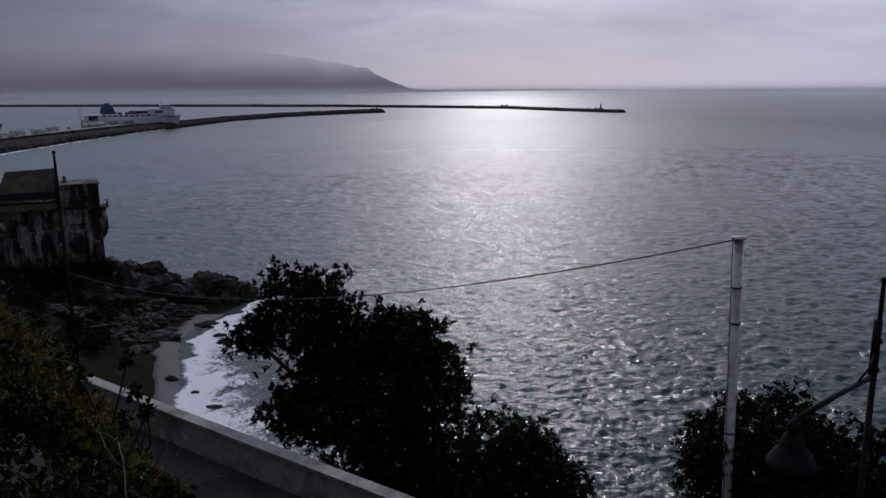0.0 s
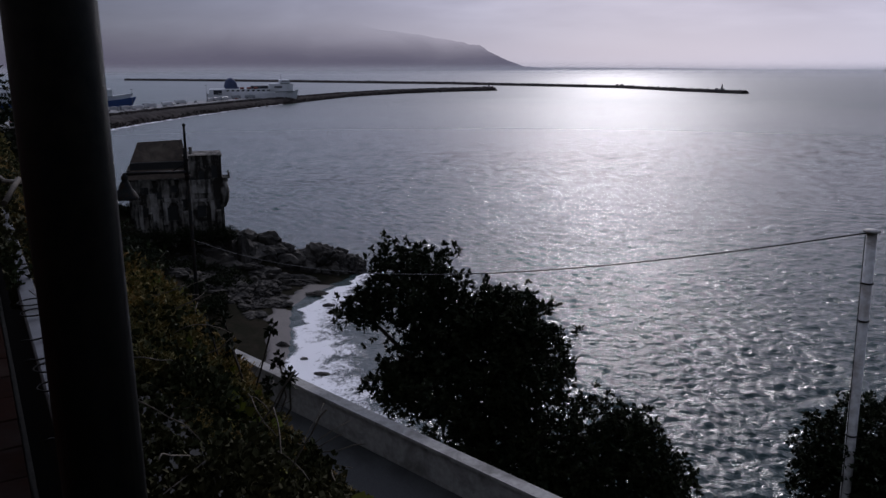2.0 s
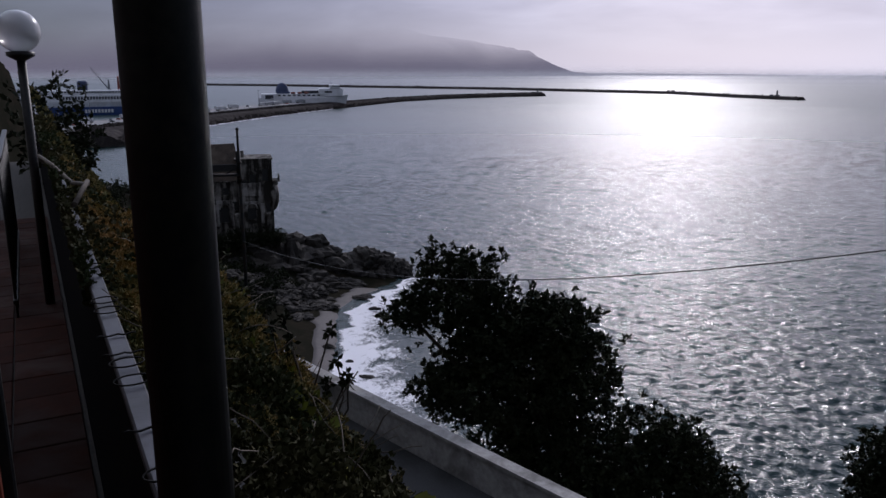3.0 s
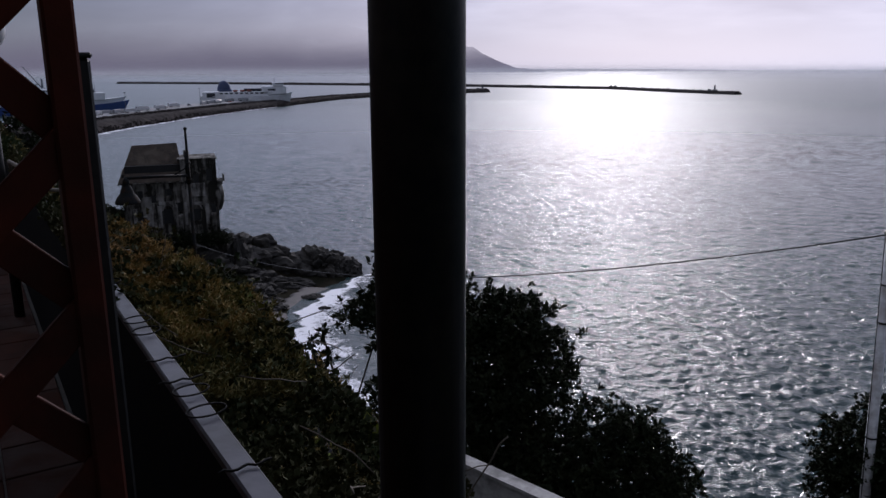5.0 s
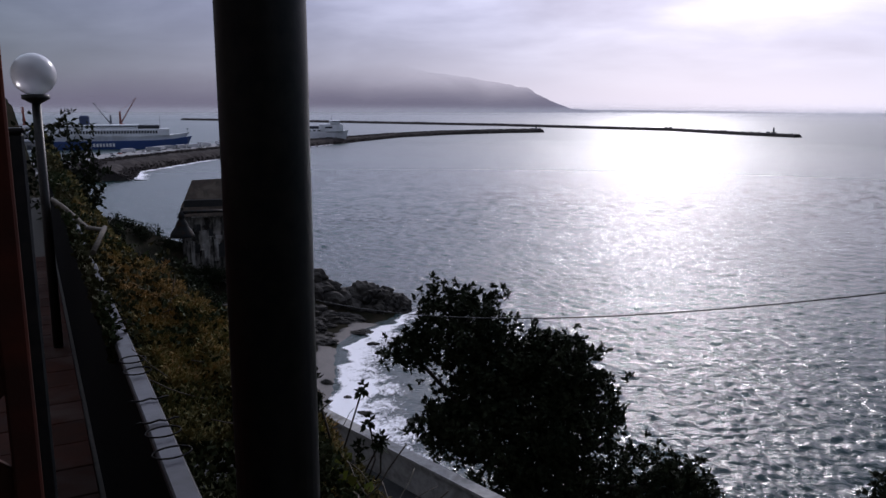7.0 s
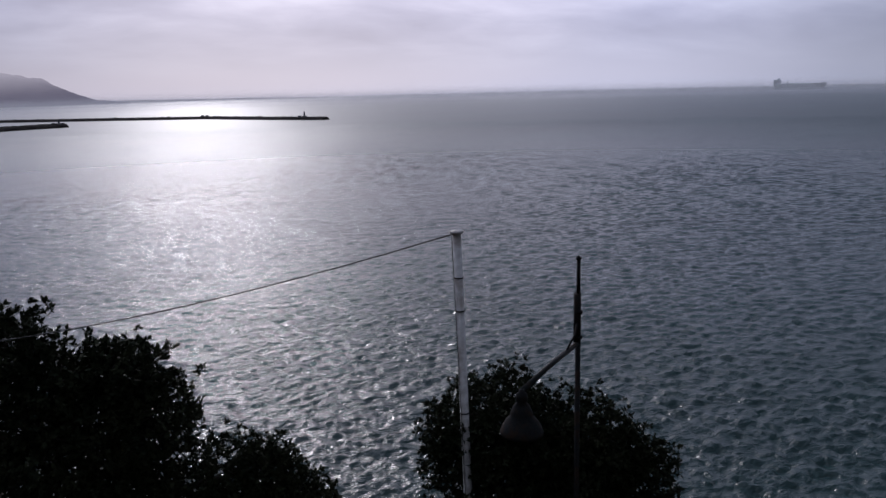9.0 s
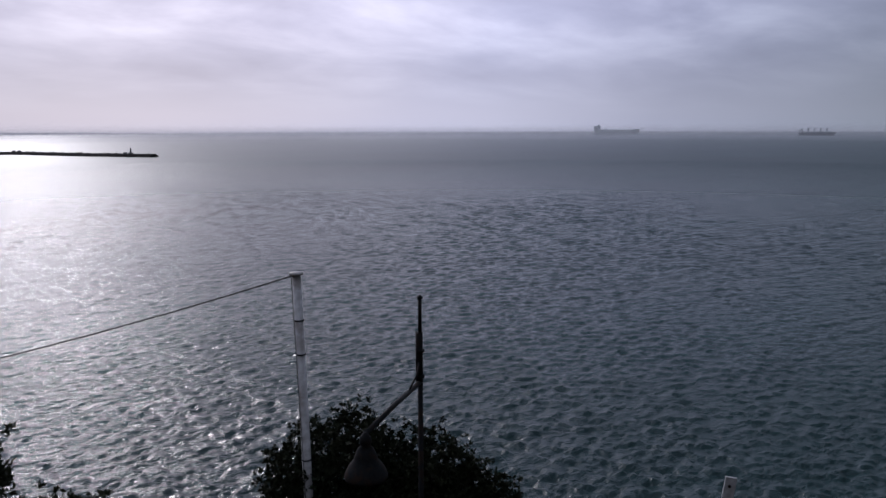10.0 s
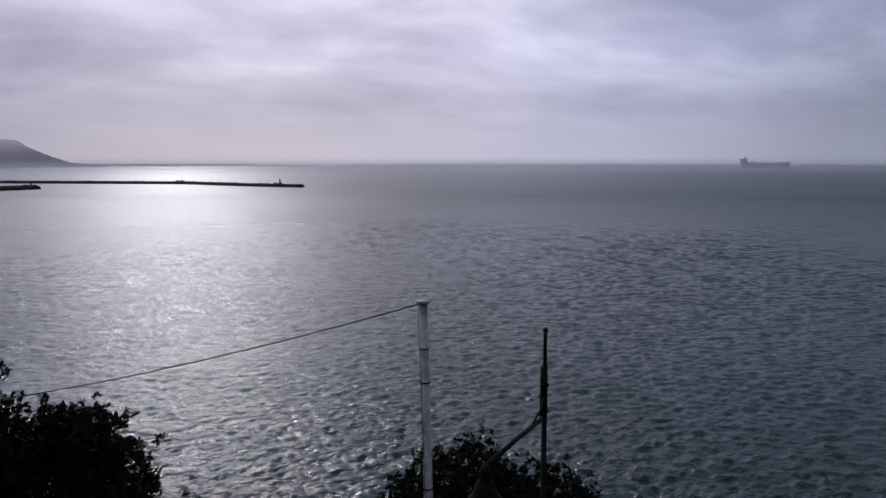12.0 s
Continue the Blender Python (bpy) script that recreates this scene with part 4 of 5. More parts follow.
def mound(name, line, half, top, label, seed, stones=0, swell=0.0):
    """A rubble breakwater along a line of points: uneven banks, a flat crown, loose blocks on the sea side."""
    pts = []
    for (ax, ay), (bx, by) in zip(line, line[1:]):
        n = max(2, int(math.hypot(bx - ax, by - ay) / 12))
        pts += [(ax + (bx - ax) * i / n, ay + (by - ay) * i / n) for i in range(n)]
    pts.append(line[-1])
    vs, fs = [], []
    prof = [(-1.0, -1.5), (-0.75, 1.6), (-0.5, top * 0.8), (-0.25, top), (0.25, top), (0.5, top * 0.8), (0.75, 1.6), (1.0, -1.5)]
    for i, (x, y) in enumerate(pts):
        x0, y0 = pts[max(i - 1, 0)]
        x1, y1 = pts[min(i + 1, len(pts) - 1)]
        L = math.hypot(x1 - x0, y1 - y0)
        nx, ny = -(y1 - y0) / L, (x1 - x0) / L
        g = 1 + swell * max(0.0, 1 - i / (0.62 * len(pts)))
        for k, (a, z) in enumerate(prof):
            z = z * (1 + (g - 1) * 0.45)
            j = 0.9 * noise.noise(Vector((i * 0.9, k * 1.7, seed)))
            vs.append((x + nx * (a * half * g + half * (g - 1) + j), y + ny * (a * half * g + half * (g - 1) + j), z + 0.5 * j))
    m = len(prof)
    for i in range(len(pts) - 1):
        for k in range(m - 1):
            fs.append((i * m + k, i * m + k + 1, (i + 1) * m + k + 1, (i + 1) * m + k))
    fs.append(tuple(range(m - 1, -1, -1)))
    fs.append(tuple((len(pts) - 1) * m + k for k in range(m)))
    ob = mesh_from(name, vs, fs, M_RUBBLE)
    tagged(ob, label, "breakwater", kind="structure")
    if stones:
        rg = random.Random(seed)
        svs, sfs = [], []
        for _ in range(stones):
            i = min(int(rg.random() ** 1.25 * (len(pts) - 1)), len(pts) - 2)
            x0, y0 = pts[i]
            x1, y1 = pts[i + 1]
            L = math.hypot(x1 - x0, y1 - y0)
            g = 1 + swell * max(0.0, 1 - i / (0.62 * len(pts)))
            nx, ny = (y1 - y0) / L, -(x1 - x0) / L
            q, t_ = rg.uniform(-0.35, 1.0), rg.random()
            a = q * half * g - half * (g - 1)
            z = top * (1 + (g - 1) * 0.45) * min(1.0, (1 - q) * 1.15) + 0.3
            sz = rg.uniform(0.7, 2.1)
            m4 = Matrix.Translation((x0 + (x1 - x0) * t_ + nx * a, y0 + (y1 - y0) * t_ + ny * a, z)) @ Euler((rg.uniform(0, 3), rg.uniform(0, 3), rg.uniform(0, 3))).to_matrix().to_4x4()
            o, e = len(svs), (sz / 2, sz * rg.uniform(0.3, 0.5), sz * rg.uniform(0.3, 0.5))
            svs += [m4 @ Vector((e[0] * u * rg.uniform(0.7, 1.1), e[1] * v * rg.uniform(0.7, 1.1), e[2] * w)) for u in (-1, 1) for v in (-1, 1) for w in (-1, 1)]
            sfs += [tuple(o + k for k in f) for f in ((0, 1, 3, 2), (4, 6, 7, 5), (0, 4, 5, 1), (2, 3, 7, 6), (0, 2, 6, 4), (1, 5, 7, 3))]
        st = mesh_from("armour_stone", svs, sfs, M_RUBBLE, ob)
        tagged(st, kind="stuff")
    return ob


JETTY = [(-305, 452), (-336, 505), (-343, 600), (-343, 713), (-336, 830), (-322, 960), (-300, 1120), (-245, 1245), (-168, 1335), (-100, 1386)]
mound("jetty", JETTY, 13, 5.5, "long dark rubble jetty with a lit head sheltering the port", 5, 5200, 1.2)
mound("breakwater", [(-1160, 2060), (-805, 1972), (-496, 1858), (-220, 1757), (26, 1592), (133, 1521), (217, 1372), (294, 1271)], 11, 5.0, "long low rubble breakwater across the bay", 9, 500)


def beacon(at, h, label):
    t = thing("harbour_light", at, label, "harbour light", "lights on the breakwater heads")
    part("base", box((7, 7, 2.2), (0, 0, 1.1), None, 0.15), M_QUAY, t)
    part("tower", lathe([(1.5, 2.2), (1.1, h - 2.5), (1.8, h - 2.4), (1.8, h - 2.1), (0.2, h - 2.1)], 14), M_GREYP, t)
    part("lantern", lathe([(0.8, h - 2.1), (0.8, h - 0.6), (1.0, h - 0.6), (0.1, h + 0.2)], 12), M_GREYP, t)
    part("hut", box((5, 4, 2.6), (-8, 1, 1.3), None, 0.1), M_QUAY, t)
    return t


beacon((266, 1305, 4.6), 9.5, "small dark light tower on the breakwater head")
beacon((-108, 1381, 5.0), 7.0, "small dark light tower on the jetty head")
beacon((130, 1526, 4.6), 3.6, "low dark hut on the crown of the breakwater")

# a broken line of surf along the foot of the jetty
wash_vs, wash_uv = [], []
for i in range(121):
    q = 4.6 * i / 120
    (ax, ay), (bx, by) = JETTY[int(q)], JETTY[int(q) + 1]
    x, y = ax + (bx - ax) * (q - int(q)), ay + (by - ay) * (q - int(q))
    L_ = math.hypot(bx - ax, by - ay)
    for k in range(4):
        d = 11.5 + (1.3 + 3.6 * (1 - i / 120) + 1.2 * noise.noise(Vector((i * 0.23, 0, 2)))) * k / 1.5
        wash_vs.append((x + (by - ay) / L_ * d, y - (bx - ax) / L_ * d, 0.75 - 0.15 * k))
        wash_uv.append((0.08 + 0.2 * k, i / 30))
wash = mesh_from("surf", wash_vs, [(4 * i + k, 4 * i + k + 1, 4 * i + k + 5, 4 * i + k + 4) for i in range(120) for k in range(3)], foam_material(), smooth=True)
wash_layer = wash.data.uv_layers.new(name="uv")
for l in wash.data.loops:
    wash_layer.data[l.index].uv = wash_uv[l.vertex_index]
tagged(wash, "thin white surf along the foot of the jetty", "surf", kind="stuff")

# quay land behind the jetty
quay = strip("quay", [(-372, 470), (-376, 600), (-376, 715), (-368, 830), (-350, 960), (-344, 1010)], 0, 36, -2, 6.6, M_QUAY)
tagged(quay, "grey concrete port quay behind the jetty", "quay", kind="structure")
port_land = strip("port_land", [(-330, 452), (-470, 520), (-640, 640), (-800, 800), (-1000, 1000)], -10, 160, -2, 3.0, M_QUAY)
tagged(port_land, "flat grey port yard by the far shore", "yard", kind="structure")


def hull(L, W, H, sheer, mat, name, parent, z0=-1.0, bow=0.16):
    n = 22
    vs, fs = [], []
    for i in range(n + 1):
        t = i / n
        w = W / 2 * (1 - max(0, (t - (1 - bow * 1.6)) / (bow * 1.6)) ** 2.0) * (0.92 + 0.08 * min(1, t * 8))
        z1 = H + sheer * max(0, (t - 0.72) / 0.28) ** 2
        rake = 0.045 * L * max(0, (t - 0.8) / 0.2)
        vs += [(t * L * 0.955, -w * 0.85, z0), (t * L * 0.955, w * 0.85, z0), (t * L * 0.955 + rake, w + 0.02, z1), (t * L * 0.955 + rake, -w - 0.02, z1)]
    for i in range(n):
        for k in range(4):
            fs.append((4 * i + k, 4 * i + (k + 1) % 4, 4 * i + 4 + (k + 1) % 4, 4 * i + 4 + k))
    fs += [(3, 2, 1, 0), tuple(4 * n + k for k in range(4))]
    return mesh_from(name, vs, fs, mat, parent)


def ferry():
    a, b = Vector((-414.5, 921.3, 0)), Vector((-306, 963.5, 0))
    f = thing("ferry", a, "white car ferry with dark blue funnel moored behind the jetty", "ferry", rz=math.atan2(b.y - a.y, b.x - a.x))
    hull(109, 20, 12.5, 3.5, M_HULLW, "hull", f)
    part("stern_deck", box((20, 19, 6), (12, 0, 14.5), None, 0.4), M_HULLW, f)
    for k in range(2):
        part("ramp", box((0.6, 7.5, 7.5), (-0.2, -4.6 + 9.2 * k, 8.5), None, 0.1), M_GLASSD, f)
    part("garage_opening", box((10, 0.5, 5), (12, -9.7, 13.6)), M_GLASSD, f)
    part("deckhouse", box((62, 18.5, 5.6), (49, 0, 14.8), None, 0.5), M_HULLW, f)
    for k in range(9):
        part("window", box((3.4, 0.3, 1.6), (24 + 6.0 * k, -9.35, 15.6)), M_GLASSD, f)
    fun = part("funnel", lathe([(7.0, 17.5), (6.9, 20.0), (6.2, 23.5), (4.6, 27.0), (2.2, 29.0), (0.6, 29.5)], 20), M_FUNNEL, f)
    fun.location, fun.scale = (27.5, 0, 1.2), (1.15, 0.55, 1.0)
    part("funnel_band", box((16, 11, 2.4), (29, 0, 18.8), None, 0.4), M_FUNNEL, f)
    part("boat_deck", box((22, 14, 3.6), (62, 0, 19.2), None, 0.3), M_GLASSD, f)
    sup = part("bridge_block", box((30, 18.5, 10.5), (87, 0, 18.6), None, 1.2), M_HULLW, f)
    part("bridge", box((13, 20.5, 4.6), (92, 0, 25.8), None, 0.8), M_HULLW, f)
    part("bridge_window", box((10, 20.8, 1.2), (93.5, 0, 26.6), None, 0.1), M_GLASSD, f)
    part("lower_window", box((9, 18.8, 2.2), (84, 0, 19.4), None, 0.1), M_GLASSD, f)
    part("mast", tube((88, 0, 28), (88, 0, 35), 0.35, 0.15, 8), M_GREYP, f)
    for k in range(3):
        part("lifeboat", lathe([(0.2, 0), (1.2, 0.8), (1.3, 4.5), (0.2, 6)], 10), M_RUST, f).matrix_basis = Matrix.Translation((38 + 8 * k, -9.0, 18.6)) @ Matrix.Rotation(radians(90), 4, "Y")


ferry()


def passenger_ship():
    a, b = Vector((-575, 731, 0)), Vector((-449, 815, 0))
    f = thing("passenger_ship", a, "large white passenger ship with blue lower hull at the quay", "ship", rz=math.atan2(b.y - a.y, b.x - a.x))
    L = (b - a).length
    hull(L, 22, 6.6, 3.0, M_HULLB, "lower_hull", f, bow=0.2)
    hull(L * 0.985, 21.6, 10.0, 2.6, M_HULLW, "upper_hull", f, z0=6.62, bow=0.2)
    part("superstructure", box((L * 0.82, 20, 6.0), (L * 0.43, 0, 13.0), None, 0.6), M_HULLW, f)
    for k in range(34):
        part("window", box((1.9, 0.3, 2.2), (18 + 2.9 * k, -10.05, 13.4)), M_GLASSD, f)
    part("top_deck", box((L * 0.6, 17, 3.4), (L * 0.34, 0, 17.6), None, 0.6), M_HULLW, f)
    part("bridge", box((22, 18, 3.0), (L * 0.70, 0, 17.4), None, 0.5), M_GLASSD, f)
    part("funnel", box((10, 7, 8), (L * 0.28, 0, 22.5), None, 1.2), M_FUNNEL, f)
    part("mast", tube((L * 0.78, 0, 16), (L * 0.78, 0, 27), 0.3, 0.12, 8), M_GREYP, f)
    # unreadable lettering as plain bars
    for k in range(9):
        part("lettering_bar", box((2.2, 0.16, 2.6), (44 + 3.2 * k, -11.05, 3.4)), M_HULLW, f)
    for k in range(30):
        part("upper_window", box((2.2, 0.3, 1.0), (20 + 2.9 * k, -8.6, 17.9)), M_GLASSD, f)
    f.scale = (1, 1, 1.35)


passenger_ship()


def cargo_ship(at, to, label, mats, cranes, house_at):
    a, b = Vector(at), Vector(to)
    f = thing("cargo_ship", a, label, "ship", "ships lying at anchor", rz=math.atan2(b.y - a.y, b.x - a.x))
    L = (b - a).length
    hull(L, L * 0.15, L * 0.075 if cranes else L * 0.085, L * 0.012, mats[0], "hull", f, bow=0.1)
    top = L * 0.075 if cranes else L * 0.085
    part("deckhouse", box((L * 0.09, L * 0.13, L * 0.075), (L * house_at, 0, top + L * 0.037), None, 0.6), mats[1], f)
    part("funnel", box((L * 0.03, L * 0.03, L * 0.04), (L * (house_at + 0.03), 0, top + L * 0.085), None, 0.4), mats[0], f)
    for k in range(cranes):
        x = L * (0.24 + 0.17 * k)
        c = part("crane", box((L * 0.022, L * 0.022, L * 0.13), (x, 0, top + L * 0.06), None, 0.3), mats[0], f)
        part("jib", tube((x, 0, top + L * 0.12), (x + L * 0.1, 0, top + L * 0.135), 0.8, 0.5, 6), mats[0], c)
        part("hatch", box((L * 0.12, L * 0.1, L * 0.02), (x + L * 0.08, 0, top + L * 0.008), None, 0.2), mats[0], f)
    if not cranes:
        part("ventilator", box((L * 0.02, L * 0.03, L * 0.04), (L * 0.24, 0, top + L * 0.02), None, 0.3), mats[0], f)
    return f


M_SHIPG = material("pale_grey_hull", (0.74, 0.75, 0.79), 0.7, grain=(0.80, 0.80, 0.83), grain_scale=0.1)
M_SHIPD = material("dark_blue_hull", (0.04, 0.06, 0.10), 0.7, grain=(0.05, 0.07, 0.11), grain_scale=0.1)
cargo_ship((2705, 2789, 0), (2772, 2570, 0), "long pale grey cargo ship at anchor near the horizon", (M_SHIPG, M_HULLW), 0, 0.03)
cargo_ship((2972, 1897, 0), (3010, 1763, 0), "dark blue bulk carrier with deck cranes at anchor", (M_SHIPD, M_HULLW), 4, 0.04)

# vehicles, sheds and cranes on the quay
rq = random.Random(12)
M_CARS = [material("car_paint_%s" % n, c, 0.35, jitter=0.1, grain=tuple(v * 0.8 for v in c), grain_scale=0.5) for n, c in
          (("white", (0.6, 0.6, 0.62)), ("silver", (0.35, 0.36, 0.38)), ("dark", (0.05, 0.055, 0.07)), ("red", (0.3, 0.05, 0.04)))]


def lorry(at, rz, m, label):
    t = thing("lorry_trailer", at, label, "trailer", "vehicles on the quay", rz=rz)
    part("body", box((12, 2.6, 2.9), (0, 0, 2.5), None, 0.08), m, t)
    part("cab", box((2.2, 2.5, 2.8), (7.4, 0, 1.9), None, 0.2), m, t)
    for x in (-4, -2.6, 7.2):
        for y in (-1.15, 1.15):
            part("wheel", tube((x, y - 0.18, 0.5), (x, y + 0.18, 0.5), 0.5, seg=10), M_PANEL, t)


def car(at, rz, m):
    t = thing("parked_car", at, "parked car on the grey quay", "car", "vehicles on the quay", rz=rz)
    part("body", box((4.3, 1.8, 0.75), (0, 0, 0.65), None, 0.15), m, t)
    part("cabin", box((2.3, 1.6, 0.6), (-0.2, 0, 1.3), None, 0.2), M_GLASSD, t)
    for x in (-1.3, 1.3):
        for y in (-0.85, 0.85):
            part("wheel", tube((x, y - 0.1, 0.32), (x, y + 0.1, 0.32), 0.32, seg=8), M_PANEL, t)


for i in range(34):
    y = 520 + i * 13.5
    x = -388 + 0.03 * (y - 500) - rq.uniform(0, 17) + (12 if y > 850 else 0)
    (lorry((x, y, 6.6), rq.uniform(-0.3, 0.3) + 1.4, rq.choice(M_CARS[:2]), "pale lorry trailer parked on the quay") if rq.random() < 0.55 else car((x, y, 6.6), rq.uniform(-0.3, 0.3), rq.choice(M_CARS)))
for i in range(40):
    k = rq.random()
    x, y = -345 - 260 * k - rq.uniform(0, 25), 470 + 170 * k + rq.uniform(5, 90)
    car((x, y, 3.0), rq.uniform(0, 3), rq.choice(M_CARS[:3]))


def shed(at, size, rz, label):
    t = thing("port_shed", at, label, "shed", "sheds in the port", rz=rz)
    part("wall", box(size, (0, 0, size[2] / 2), None, 0.1), M_QUAY, t)
    bm = bmesh.new()
    add_tube(bm, (-size[0] / 2 - 0.5, 0, size[2]), (size[0] / 2 + 0.5, 0, size[2]), size[1] * 0.53, seg=16)
    for v in bm.verts:
        v.co.z = size[2] + (v.co.z - size[2]) * 0.3
    part("roof", bm, M_GREYP, t)
    for k in range(4):
        part("door", box((size[0] * 0.12, 0.3, size[2] * 0.6), (size[0] * (-0.36 + 0.24 * k), -size[1] / 2 - 0.1, size[2] * 0.3)), M_GLASSD, t)


for k, (x, y, w, d, h_) in enumerate([(-640, 830, 60, 24, 10), (-720, 900, 70, 26, 13), (-820, 1010, 80, 30, 12), (-560, 690, 34, 16, 8), (-860, 960, 70, 26, 14), (-700, 830, 40, 18, 9)]):
    shed((x, y, 2.9), (w, d, h_), radians(25), "long pale port shed with a low curved roof")


def crane(at, h, jib, rz, m, label):
    t = thing("harbour_crane", at, label, "crane", "cranes in the port", rz=rz)
    for x in (-4, 4):
        for y in (-4, 4):
            part("leg", limb([(x, y, 0), (x * 0.4, y * 0.4, h * 0.4)], 0.7, 0.6, 6), m, t)
    part("mast", limb([(0, 0, h * 0.38), (0, 0, h)], 1.6, 1.1, 8), m, t)
    part("cab", box((5, 4, 4), (1, 0, h * 0.55), None, 0.3), m, t)
    part("jib", limb([(0, 0, h * 0.6), jib], 0.9, 0.35, 6), m, t)
    part("stay", limb([(0, 0, h), jib], 0.2, 0.2, 5), m, t)


crane((-560, 850, 3), 36, (18, 6, 52), 0.4, M_RUST, "faded red harbour crane with raised jib")
crane((-640, 950, 3), 30, (-20, 4, 46), 0.9, M_GREYP, "grey harbour crane with raised jib")
crane((-780, 960, 3), 40, (26, 4, 40), 2.2, M_RUST, "faded red harbour crane far across the port")
for at, h_ in (((-390, 700, 6.6), 18), ((-384, 850, 6.6), 17), ((-396, 560, 6.6), 18)):
    t = thing("floodlight_mast", at, "slender grey floodlight mast on the quay", "light mast", "floodlight masts")
    part("pole", tube((0, 0, 0), (0, 0, h_), 0.28, 0.16, 8), M_GREYP, t)
    part("head", box((2.4, 0.6, 0.5), (0, 0, h_ + 0.2), None, 0.05), M_GREYP, t)


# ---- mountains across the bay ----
# distance haze painted on: an even emission lifts the far slopes
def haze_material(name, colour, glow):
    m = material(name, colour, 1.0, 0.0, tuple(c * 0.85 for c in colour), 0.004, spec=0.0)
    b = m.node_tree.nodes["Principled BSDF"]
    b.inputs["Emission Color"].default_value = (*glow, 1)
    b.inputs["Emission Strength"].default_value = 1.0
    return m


def mountain(name, profile, depth, mat, label, seed):
    """A far range from (x, y, height) stations, with rough shoulders."""
    vs, fs = [], []
    m = 10
    st = []
    for (ax, ay, ah), (bx, by, bh) in zip(profile, profile[1:]):
        n = 14
        st += [(ax + (bx - ax) * i / n, ay + (by - ay) * i / n, ah + (bh - ah) * i / n) for i in range(n)]
    st.append(profile[-1])
    for i, (x, y, h) in enumerate(st):
        r = math.hypot(x, y)
        for k in range(m + 1):
            q = k / m
            z = h * math.sin(min(1.0, q * 1.0) * math.pi / 2) ** 0.9
            z += h * 0.10 * noise.fractal(Vector((i * 0.16, q * 2.2, seed)), 1.0, 2.0, 4) * q
            vs.append((x * (1 + q * depth / r), y * (1 + q * depth / r), z - 3))
    for i in range(len(st) - 1):
        for k in range(m):
            a = i * (m + 1) + k
            fs.append((a, a + m + 1, a + m + 2, a + 1))
    ob = mesh_from(name, vs, fs, mat, smooth=True)
    tagged(ob, label, "mountain", kind="structure")


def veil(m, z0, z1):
    """Cloud base and haze over the upper slopes, put in as opacity fading with height."""
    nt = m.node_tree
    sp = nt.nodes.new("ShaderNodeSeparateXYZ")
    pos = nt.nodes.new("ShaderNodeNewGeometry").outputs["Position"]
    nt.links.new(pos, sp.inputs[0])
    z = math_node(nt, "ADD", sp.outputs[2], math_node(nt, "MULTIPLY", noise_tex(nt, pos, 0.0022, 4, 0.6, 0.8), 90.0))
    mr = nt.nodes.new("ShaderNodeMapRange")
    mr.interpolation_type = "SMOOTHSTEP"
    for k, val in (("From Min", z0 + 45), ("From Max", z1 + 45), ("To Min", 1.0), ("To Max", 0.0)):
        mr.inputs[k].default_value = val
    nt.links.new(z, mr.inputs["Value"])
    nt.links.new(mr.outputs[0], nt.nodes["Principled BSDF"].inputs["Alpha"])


M_MOUNT = haze_material("haze_painted_mountain", (0.030, 0.030, 0.040), (0.115, 0.108, 0.155))
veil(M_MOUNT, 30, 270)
M_COAST = haze_material("haze_painted_coast", (0.05, 0.05, 0.06), (0.20, 0.19, 0.24))
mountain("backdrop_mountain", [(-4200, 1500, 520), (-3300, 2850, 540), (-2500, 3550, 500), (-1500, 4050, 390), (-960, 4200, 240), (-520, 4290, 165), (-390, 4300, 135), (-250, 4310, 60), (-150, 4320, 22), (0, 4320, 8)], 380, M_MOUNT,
         "dark violet mountain across the bay, haze painted in", 3)
mountain("backdrop_coast", [(-300, 4560, 16), (200, 4560, 14), (700, 4520, 10), (1050, 4450, 4)], 120, M_COAST, "faint low coast across the bay, haze painted in", 6)


# ---- upright see-through sheets, added as haze to soften the sea horizon ----
def haze_sheet_material(name, mid, spread, dense):
    m = bpy.data.materials.new(name)
    m.use_nodes = True
    nt = m.node_tree
    nt.nodes.clear()
    pos = nt.nodes.new("ShaderNodeNewGeometry").outputs["Position"]
    sp = nt.nodes.new("ShaderNodeSeparateXYZ")
    nt.links.new(pos, sp.inputs[0])
    d = math_node(nt, "DIVIDE", math_node(nt, "SUBTRACT", sp.outputs[2], mid), spread)
    fall = math_node(nt, "EXPONENT", math_node(nt, "MULTIPLY", math_node(nt, "MULTIPLY", d, d), -1.0))
    patch = math_node(nt, "ADD", math_node(nt, "MULTIPLY", noise_tex(nt, scaled(nt, pos, 0.0012, 0.0012, 0.006), 1.0, 4), 0.9), 0.55)
    fac = math_node(nt, "MULTIPLY", math_node(nt, "MULTIPLY", fall, patch), dense, True)
    tr, df, tl, both, mx, out_ = (nt.nodes.new("ShaderNode" + k) for k in ("BsdfTransparent", "BsdfDiffuse", "BsdfTranslucent", "AddShader", "MixShader", "OutputMaterial"))
    df.inputs["Color"].default_value = (0.40, 0.40, 0.42, 1)
    tl.inputs["Color"].default_value = (0.44, 0.45, 0.47, 1)
    nt.links.new(df.outputs[0], both.inputs[0])
    nt.links.new(tl.outputs[0], both.inputs[1])
    nt.links.new(fac, mx.inputs[0])
    nt.links.new(tr.outputs[0], mx.inputs[1])
    nt.links.new(both.outputs[0], mx.inputs[2])
    nt.links.new(mx.outputs[0], out_.inputs[0])
    return m


